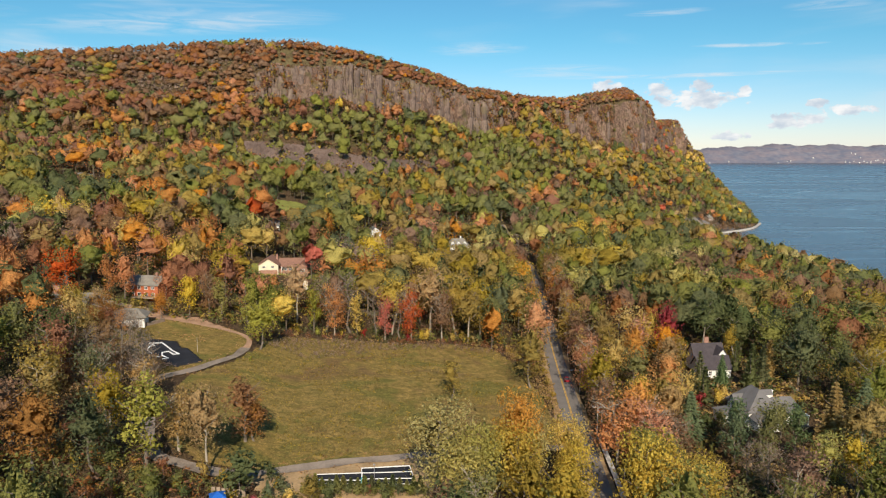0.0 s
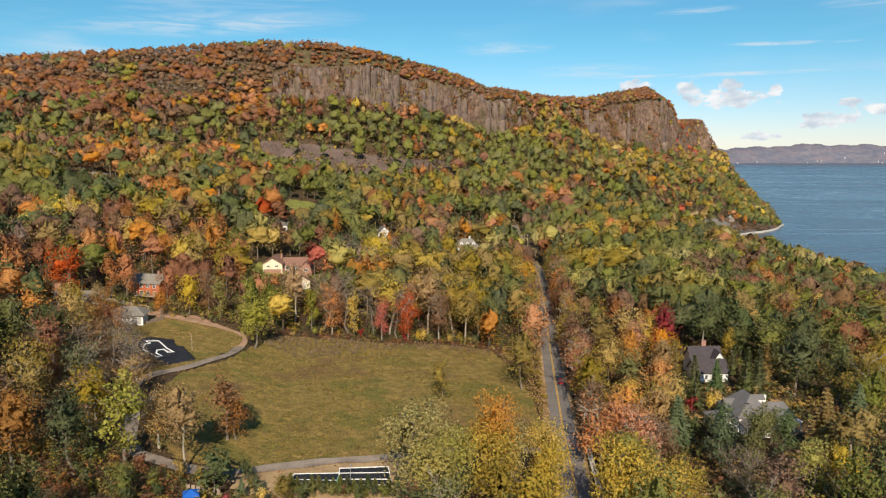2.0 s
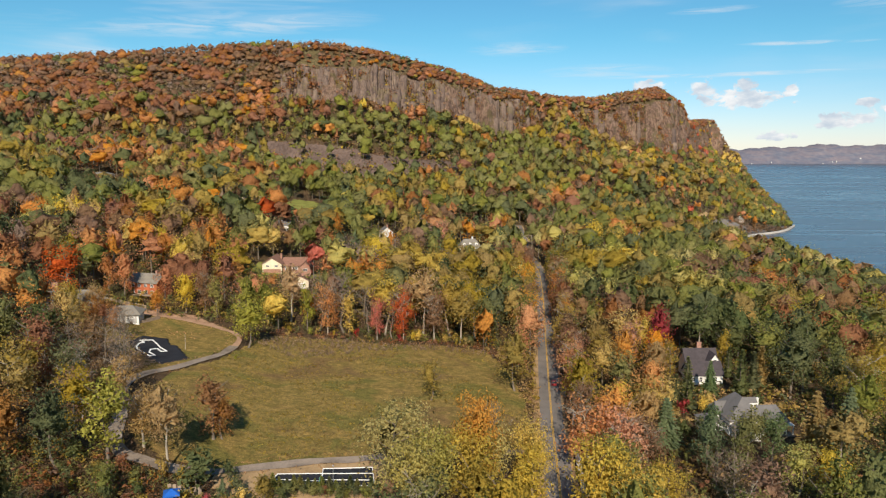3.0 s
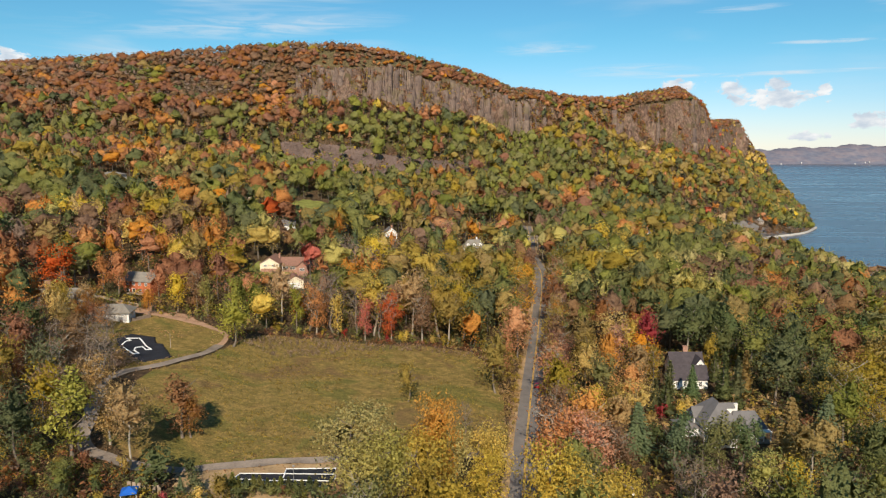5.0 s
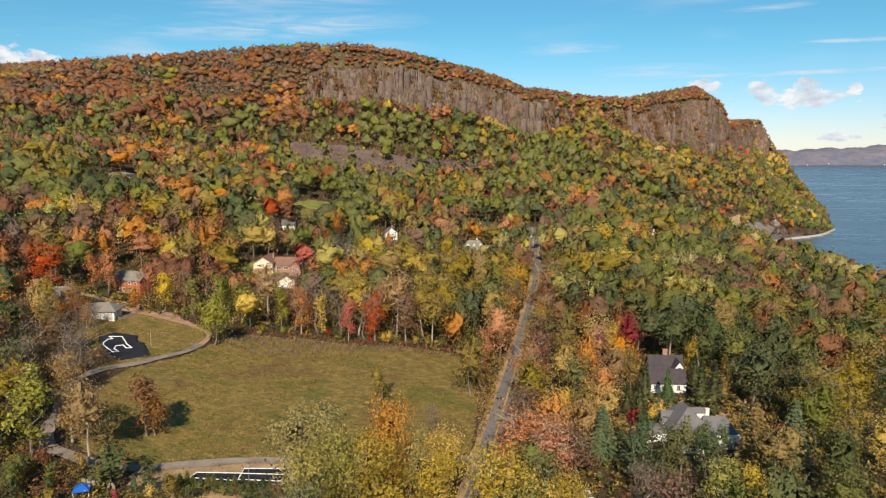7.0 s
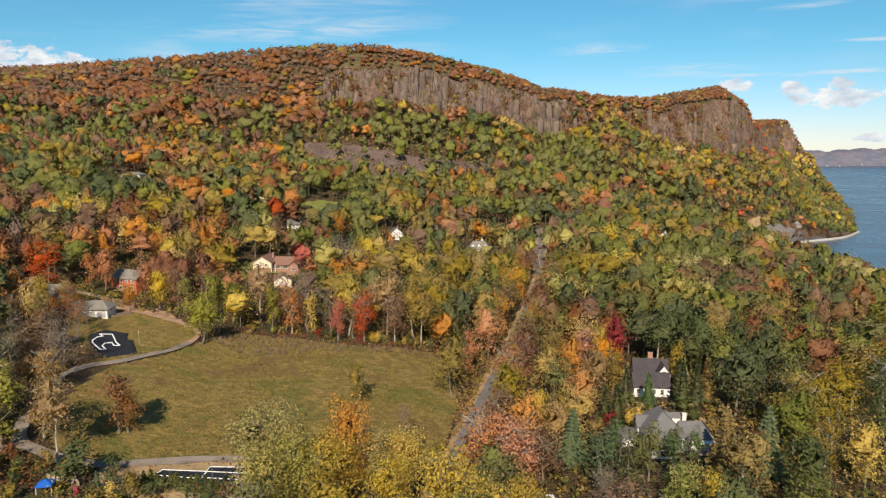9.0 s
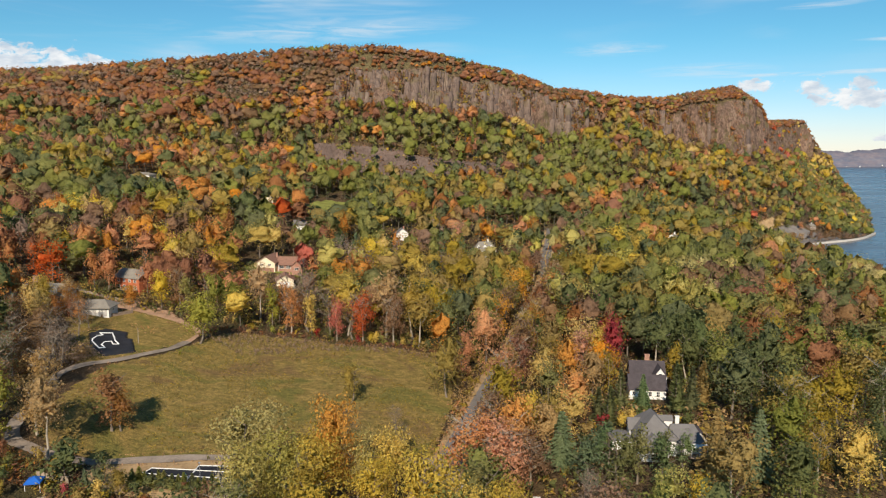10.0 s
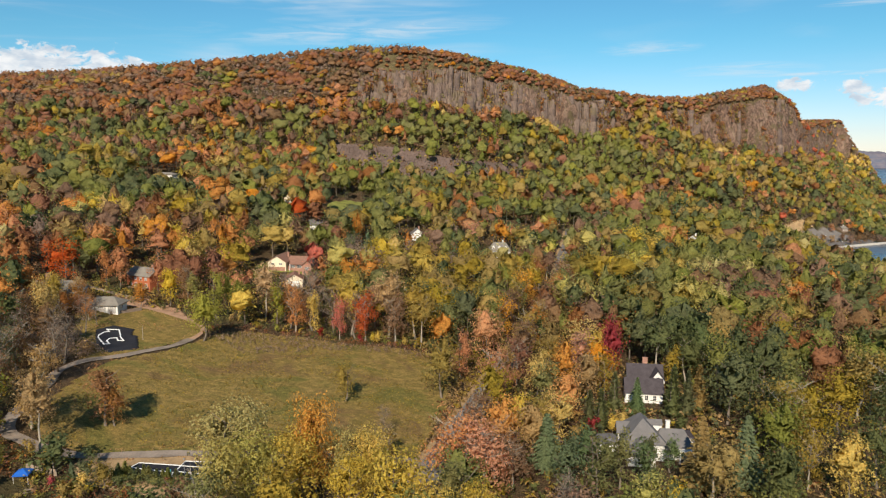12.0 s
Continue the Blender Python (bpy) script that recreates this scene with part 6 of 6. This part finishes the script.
def utility_pole(y, offset=4.9, high=10.2, can=False, lamp=False):
    x = road_x(y) + offset
    p = thing("utility_pole", x, y, at_ground(x, y), 3, "grey wooden utility pole with a crossarm beside the road", "utility pole", "utility poles along the road")
    part("shaft", tube(bmesh.new(), [(0, 0, -1), (0, 0, high * 0.5), (0, 0, high)], [0.19, 0.16, 0.12], 8), POLE_WOOD, p)
    bm = bmesh.new()
    box(bm, -1.6, 1.6, -0.2, -0.08, high - 0.75, high - 0.58, 0.02)
    arm = part("crossarm", bm, POLE_WOOD, p)
    for k in (-1.45, -0.7, 0.7, 1.45):
        part("insulator", tube(bmesh.new(), [(k, -0.14, high - 0.58), (k, -0.14, high - 0.40), (k, -0.14, high - 0.30)], [0.05, 0.08, 0.04], 6), STEEL, arm)
    if can:
        part("transformer", tube(bmesh.new(), [(0.4, 0, high - 2.4), (0.4, 0, high - 2.3), (0.4, 0, high - 1.4), (0.4, 0, high - 1.3)], [0.2, 0.3, 0.3, 0.2], 10), STEEL, p)
    if lamp:
        part("lamp_arm", tube(bmesh.new(), [(-0.1, 0, high - 2.6), (-1.4, 0, high - 2.2), (-2.7, 0, high - 2.25)], [0.05, 0.05, 0.04], 5), STEEL, p)
        bm = bmesh.new()
        box(bm, -3.3, -2.6, -0.16, 0.16, high - 2.38, high - 2.2, 0.04)
        part("lamp_head", bm, STEEL, p)
    return Vector((x, y, at_ground(x, y) + high))


tops = [utility_pole(y, 4.9, 10.2, can, lamp) for y, can, lamp in ((108, False, False), (146, False, False), (184, True, False), (221, False, True), (259, False, False), (297, True, False), (330, True, True), (372, False, False), (415, True, False), (460, False, False), (505, False, False), (545, True, False))]
for a, b in zip(tops, tops[1:]):
    bm = bmesh.new()
    for k, low in ((-1.45, 0.3), (0.7, 0.3), (1.45, 0.3), (0.15, 3.2)):
        pts = [a.lerp(b, f / 6) + Vector((k, 0, -low - 1.2 * (1 - (f / 3 - 1) ** 2))) for f in range(7)]
        tube(bm, pts, [0.018] * 7, 3)
    tagged(part("power_line", bm, WIRE), "thin black power lines between the poles", "power line", "power lines along the road")

tagged(new("pavement", ribbon("pavement", ROAD[(ROAD[:, 1] > 62) & (ROAD[:, 1] < 186)], -4.9, 6.2, 0.26, CONCRETE, 3)), "pale concrete footpath beside the road", "pavement", kind="structure")


def car(x, y, turn, paint, label, z=None, name="car"):
    c = thing(name, x, y, at_ground(x, y) + 0.24 if z is None else z, turn, label, "car", "cars")
    bm = bmesh.new()
    box(bm, -0.88, 0.88, -2.15, 2.15, 0.28, 0.86, 0.14)
    part("body", bm, paint, c)
    bm = bmesh.new()
    made = bmesh.ops.create_cube(bm, size=1.0, matrix=Matrix.LocRotScale((0, -0.2, 1.12), None, (1.5, 2.5, 0.56)))["verts"]
    for v in made:
        if v.co.z > 1.1:
            v.co.x *= 0.82
            v.co.y = -0.2 + (v.co.y + 0.2) * 0.66
    part("cabin", bm, GLASS, c)
    bm = bmesh.new()
    box(bm, -0.6, 0.6, -0.98, 0.6, 1.37, 1.43, 0.02)
    part("roof", bm, paint, c)
    for sx in (-0.82, 0.82):
        for sy in (-1.35, 1.35):
            w_ = part("wheel", tube(bmesh.new(), [(sx - 0.11, sy, 0.33), (sx + 0.11, sy, 0.33)], [0.33, 0.33], 10), RUBBER, c)
            part("rim", tube(bmesh.new(), [(sx - 0.115, sy, 0.33), (sx + 0.115, sy, 0.33)], [0.19, 0.19], 8), STEEL, w_)
        bm = bmesh.new()
        box(bm, sx * 0.78 - 0.2, sx * 0.78 + 0.2, 2.12, 2.18, 0.58, 0.72, 0.02)
        part("headlight", bm, WHITE_CLOTH, c)
    return c


car(road_x(232) + 1.7, 232, -6, RED_PAINT, "dark red car on the asphalt road")
car(road_x(556) - 1.4, 556, 0, WHITE_PAINT, "white van far along the road")
car(59, 158, 12, WHITE_PAINT, "white car parked on a drive under trees")

# ---- garden beds, hedge and the drawn figure on black cloth ----
def flat_cover(name, ring, lift, mat, parent=None, label="", step=0.7):
    """Cloth that follows the ground inside a ring, with a hem that hangs to the ground."""
    ob = new(name, patch_over(name, ring, lift, mat, step))
    ob.parent = parent
    hem = ob.data
    bm = bmesh.new()
    bm.from_mesh(hem)
    rim = [e for e in bm.edges if e.is_boundary]
    made = bmesh.ops.extrude_edge_only(bm, edges=rim)["geom"]
    for v in made:
        if isinstance(v, bmesh.types.BMVert):
            v.co.z -= 0.45
    bm.to_mesh(hem)
    bm.free()
    return ob


def strip(name, pts, wide, lift, mat, parent, high=0.08):
    """A flat band along points."""
    bm = bmesh.new()
    for (x0, y0), (x1, y1) in zip(pts, pts[1:]):
        d = Vector((x1 - x0, y1 - y0)).normalized() * wide / 2
        n = Vector((-d.y, d.x))
        ring = [(x0 - d.x + n.x, y0 - d.y + n.y), (x0 - d.x - n.x, y0 - d.y - n.y), (x1 + d.x - n.x, y1 + d.y - n.y), (x1 + d.x + n.x, y1 + d.y + n.y)]
        up = [bm.verts.new((x, y, at_ground(x, y) + lift + high)) for x, y in ring]
        low = [bm.verts.new((x, y, at_ground(x, y) + lift - 0.15)) for x, y in ring]
        bm.faces.new(up)
        for k in range(4):
            bm.faces.new((up[k], low[k], low[(k + 1) % 4], up[(k + 1) % 4]))
    bmesh.ops.recalc_face_normals(bm, faces=bm.faces)
    return part(name, bm, mat, parent)


for ring, lines in (
    ([(-31.2, 148.0), (-30.4, 152.3), (-20.3, 154.0), (-20.0, 148.6)], [[(-31.0, 149.6), (-20.1, 150.4)]]),
    ([(-20.7, 156.3), (-9.5, 158.6), (-7.8, 149.6), (-19.9, 148.6)], [[(-20.4, 153.9), (-9.0, 155.6)], [(-20.1, 151.0), (-8.4, 152.3)]]),
):
    bed = tagged(new("garden_bed"), "garden bed under black cloth with white edging", "garden bed", "garden beds")
    flat_cover("cloth", ring, 0.40, BLACK_CLOTH, bed, "", 0.4)
    strip("edging", ring + ring[:1], 0.17, 0.46, WHITE_CLOTH, bed)
    for line in lines:
        strip("divider", line, 0.14, 0.46, WHITE_CLOTH, bed)
stake = thing("marker_stake", -20.1, 148.9, at_ground(-20.1, 148.9), 0, "teal plastic stake at the bed's corner", "stake")
part("shaft", tube(bmesh.new(), [(0, 0, -0.2), (0.1, 0.2, 1.9)], [0.12, 0.10], 6), TEAL, stake)
post = thing("lamp_post", -17.2, 150.2, at_ground(-17.2, 150.2), 0, "thin grey metal post beside the garden beds", "post")
part("shaft", tube(bmesh.new(), [(0, 0, -0.3), (0, 0, 4.4)], [0.07, 0.05], 6), STEEL, post)
bm = bmesh.new()
box(bm, -0.25, 0.25, -0.12, 0.12, 4.3, 4.5, 0.03)
part("lamp_head", bm, STEEL, post)
for k in range(17):
    x = -31.5 + k * 1.55
    plant("thuja", x, 146.3 + 0.06 * (x + 31) + 0.3 * math.sin(k * 2.2), 3.1 + 0.5 * math.sin(k * 1.7), "green" if k % 3 else "dark", 1.7, "small green hedge conifer in a row before the beds")
for k in range(15):
    plant("bush", -32 + k * 1.9, 143.6 + 0.06 * k + 0.5 * math.sin(k * 3.1), 2.6 + 0.5 * math.sin(k * 2.3), ("green", "dark")[k % 2], 1.6, "low green hedge shrub before the garden beds")

cloth = tagged(new("ground_cloth"), "black cloth on the grass with a white outline figure", "ground cloth")
flat_cover("cloth", [(-102, 230.5), (-100.5, 238), (-91.8, 237.6), (-88.5, 231.5), (-86, 231), (-77.2, 219.2), (-83, 211.8), (-93, 218.5)], 0.40, BLACK_CLOTH, cloth)
strip("outline", [(-97.2, 225.5), (-97.9, 229.2), (-97.0, 230.8), (-99.2, 232.4), (-95.6, 234.2), (-92.0, 230.0), (-90.0, 227.4), (-86.6, 224.4), (-88.0, 223.4), (-90.5, 226.0), (-92.0, 224.4), (-91.0, 221.4), (-88.2, 219.0), (-89.4, 217.8), (-95.8, 223.2), (-97.2, 225.5)], 0.42, 0.50, WHITE_CLOTH, cloth, 0.06)
stick = thing("post", -82, 228.7, at_ground(-82, 228.7), 0, "thin pale wooden post in the grass", "post")
part("shaft", tube(bmesh.new(), [(0, 0, -0.3), (0.05, 0, 5.5)], [0.09, 0.05], 6), POLE_WOOD, stick)

# stone wall and fence by the carriage house
wall_line = spline([(-110.5, 249.4), (-107.5, 254), (-104.6, 260.5)], 1.0)
bm = bmesh.new()
for (x0, y0), (x1, y1) in zip(wall_line, wall_line[1:]):
    z = at_ground((x0 + x1) / 2, (y0 + y1) / 2)
    m = Matrix.LocRotScale(((x0 + x1) / 2, (y0 + y1) / 2, z + 0.4), Euler((0, 0, math.atan2(y1 - y0, x1 - x0))), (1.12, 0.6, 1.9 + 0.1 * math.sin(x0 * 9)))
    bmesh.ops.create_cube(bm, size=1.0, matrix=m)
tagged(part("garden_wall", bm, STONE), "low brown field-stone wall beside the drive", "wall")


def board_fence(x0, y0, x1, y1, high, label):
    f = tagged(new("fence"), label, "fence", "fences")
    length = math.hypot(x1 - x0, y1 - y0)
    n = int(length / 0.9)
    for k in range(n):
        t0 = k / n
        x, y = x0 + (x1 - x0) * t0, y0 + (y1 - y0) * t0
        bm = bmesh.new()
        box(bm, -0.4, 0.4, -0.04, 0.04, -0.3, high + 0.06 * math.sin(k * 2.1), 0.015)
        ob = part("board", bm, WOOD, f)
        ob.matrix_world = pose(x, y, at_ground(x, y), 0, 0, math.degrees(math.atan2(y1 - y0, x1 - x0)))


board_fence(-50.5, 140.6, -43.5, 142.0, 1.8, "weathered board fence behind the blue canopy")
board_fence(-146, 267, -112, 271, 1.2, "low weathered board fence under the trees")

tent = thing("canopy_tent", -48.6, 137.2, at_ground(-48.6, 137.2), 20, "bright blue pop-up canopy tent in a yard", "tent")
for x in (-1.5, 1.5):
    for y in (-1.5, 1.5):
        part("leg", tube(bmesh.new(), [(x, y, -0.3), (x, y, 2.1)], [0.05, 0.05], 5), WHITE_CLOTH, tent)
bm = bmesh.new()
rim = [bm.verts.new((x, y, 2.05)) for x, y in ((-1.65, -1.65), (1.65, -1.65), (1.65, 1.65), (-1.65, 1.65))]
rim2 = [bm.verts.new((v.co.x, v.co.y, 1.75)) for v in rim]
peak = bm.verts.new((0, 0, 3.0))
for k in range(4):
    bm.faces.new((rim[k], rim[(k + 1) % 4], peak))
    bm.faces.new((rim2[k], rim2[(k + 1) % 4], rim[(k + 1) % 4], rim[k]))
part("cover", bm, TENT_BLUE, tent)
table = thing("picnic_table", -44.6, 134.2, at_ground(-44.6, 134.2), 30, "grey wooden picnic table in the yard", "table")
bm = bmesh.new()
box(bm, -1.0, 1.0, -0.4, 0.4, 0.70, 0.76, 0.01)
part("tabletop", bm, WOOD, table)
for y in (-0.75, 0.75):
    bm = bmesh.new()
    box(bm, -1.0, 1.0, y - 0.14, y + 0.14, 0.42, 0.47, 0.01)
    part("bench", bm, WOOD, table)
for x in (-0.75, 0.75):
    bm = bmesh.new()
    box(bm, x - 0.05, x + 0.05, -0.8, 0.8, -0.2, 0.70, 0.01)
    part("leg", bm, WOOD, table)

# ---- clearings in the wood ----
tagged(new("lawn", patch_over("lawn", [(-128, 520), (-112, 514), (-100, 534), (-98, 552), (-112, 568), (-126, 556)], 0.3, LAWN, 3)), "bright green hillside lawn", "lawn", kind="structure")
tagged(new("lawn", patch_over("lawn", [(-78, 342), (-60, 340), (-58, 352), (-70, 366), (-96, 362), (-98, 340), (-88, 336)], 0.25, LAWN, 2)), "mown green lawn around the cream house", "lawn", kind="structure")
tagged(new("parking_lot", patch_over("parking_lot", BEACH_RING, 0.25, ASPHALT, 3)), "grey riverside car park and path", "car park", kind="structure")
tagged(new("grass_bank", patch_over("grass_bank", BANK_RING, 0.25, VERGE, 3)), "tan grass bank above the car park", "bank", kind="structure")
edge = spline([(270, 783), (300, 803), (354, 847), (402, 887), (446, 952)], 4.0)
bm = bmesh.new()
for (x0, y0), (x1, y1) in zip(edge, edge[1:]):
    m = Matrix.LocRotScale(((x0 + x1) / 2, (y0 + y1) / 2, WATER + 0.5), Euler((0, 0, math.atan2(y1 - y0, x1 - x0))), (math.hypot(x1 - x0, y1 - y0) * 1.03, 1.6, 3.2))
    bmesh.ops.create_cube(bm, size=1.0, matrix=m)
tagged(part("sea_wall", bm, CONCRETE), "pale stone sea wall along the river", "wall")
for x, y, paint, label in ((327, 872, WHITE_PAINT, "white car in the riverside car park"), (333, 868, DARK_PAINT, "dark car in the riverside car park"), (345, 874, WHITE_PAINT, "white car in the riverside car park"), (318, 856, DARK_PAINT, "dark car in the riverside car park"), (366, 884, DARK_PAINT, "dark car in the riverside car park")):
    car(x, y, 40, paint, label)
for x, y, h in ((349, 852, 10), (358, 858, 9), (367, 868, 10), (389, 888, 11), (398, 894, 10), (410, 905, 10), (421, 920, 11), (432, 935, 10), (380, 882, 9), (440, 950, 10)):
    plant("open", x, y, h, "brown", 1.5, "thin brown shore tree by the sea wall")

# loose stones of the scree
stone_dice = np.random.default_rng(8)
sx, sy = stone_dice.uniform(-208, 34, 9000), stone_dice.uniform(690, 786, 9000)
ok = inside(sx, sy, SCREE_RING)
sx, sy = sx[ok], sy[ok]
sz, ss = ground_height(sx, sy) + 0.5, stone_dice.uniform(0.4, 1.5, len(sx))
CUBE = np.array([(x, y, z) for z in (-1, 1) for y in (-1, 1) for x in (-1, 1)], float) / 1.35
CUBE_FACES = np.array([(0, 2, 3, 1), (4, 5, 7, 6), (0, 1, 5, 4), (2, 6, 7, 3), (0, 4, 6, 2), (1, 3, 7, 5)])
corners = CUBE[None] * stone_dice.uniform(0.5, 1.0, (len(sx), 8, 1)) * ss[:, None, None] + np.stack([sx, sy, sz], -1)[:, None]
quads = (CUBE_FACES[None] + (np.arange(len(sx)) * 8)[:, None, None]).reshape(-1, 4)
tagged(new("scree_stones", mesh_from("scree_stones", corners.reshape(-1, 3), quads, [SCREE])), "loose angular brown stones of the scree", "stones", kind="stuff")

# houses on the far bank, too small to count
bm = bmesh.new()
far_dice = random.Random(9)
for k in range(46):
    x = far_dice.uniform(1500, 3900) if k > 10 else far_dice.gauss(2900, 160)
    i = int(np.clip((x + 200) / 4400 * 259, 0, 259))
    j = far_dice.choice((1, 2, 3, 5, 8, 11))
    s = far_dice.uniform(1.5, 4)
    box(bm, x - s, x + s, fyy[j, i] - 8, fyy[j, i] + 8, fzz[j, i] - 3, fzz[j, i] + far_dice.uniform(2, 4))
tagged(part("far_houses", bm, WHITE), "scattered white houses on the far bank", "houses", kind="stuff")
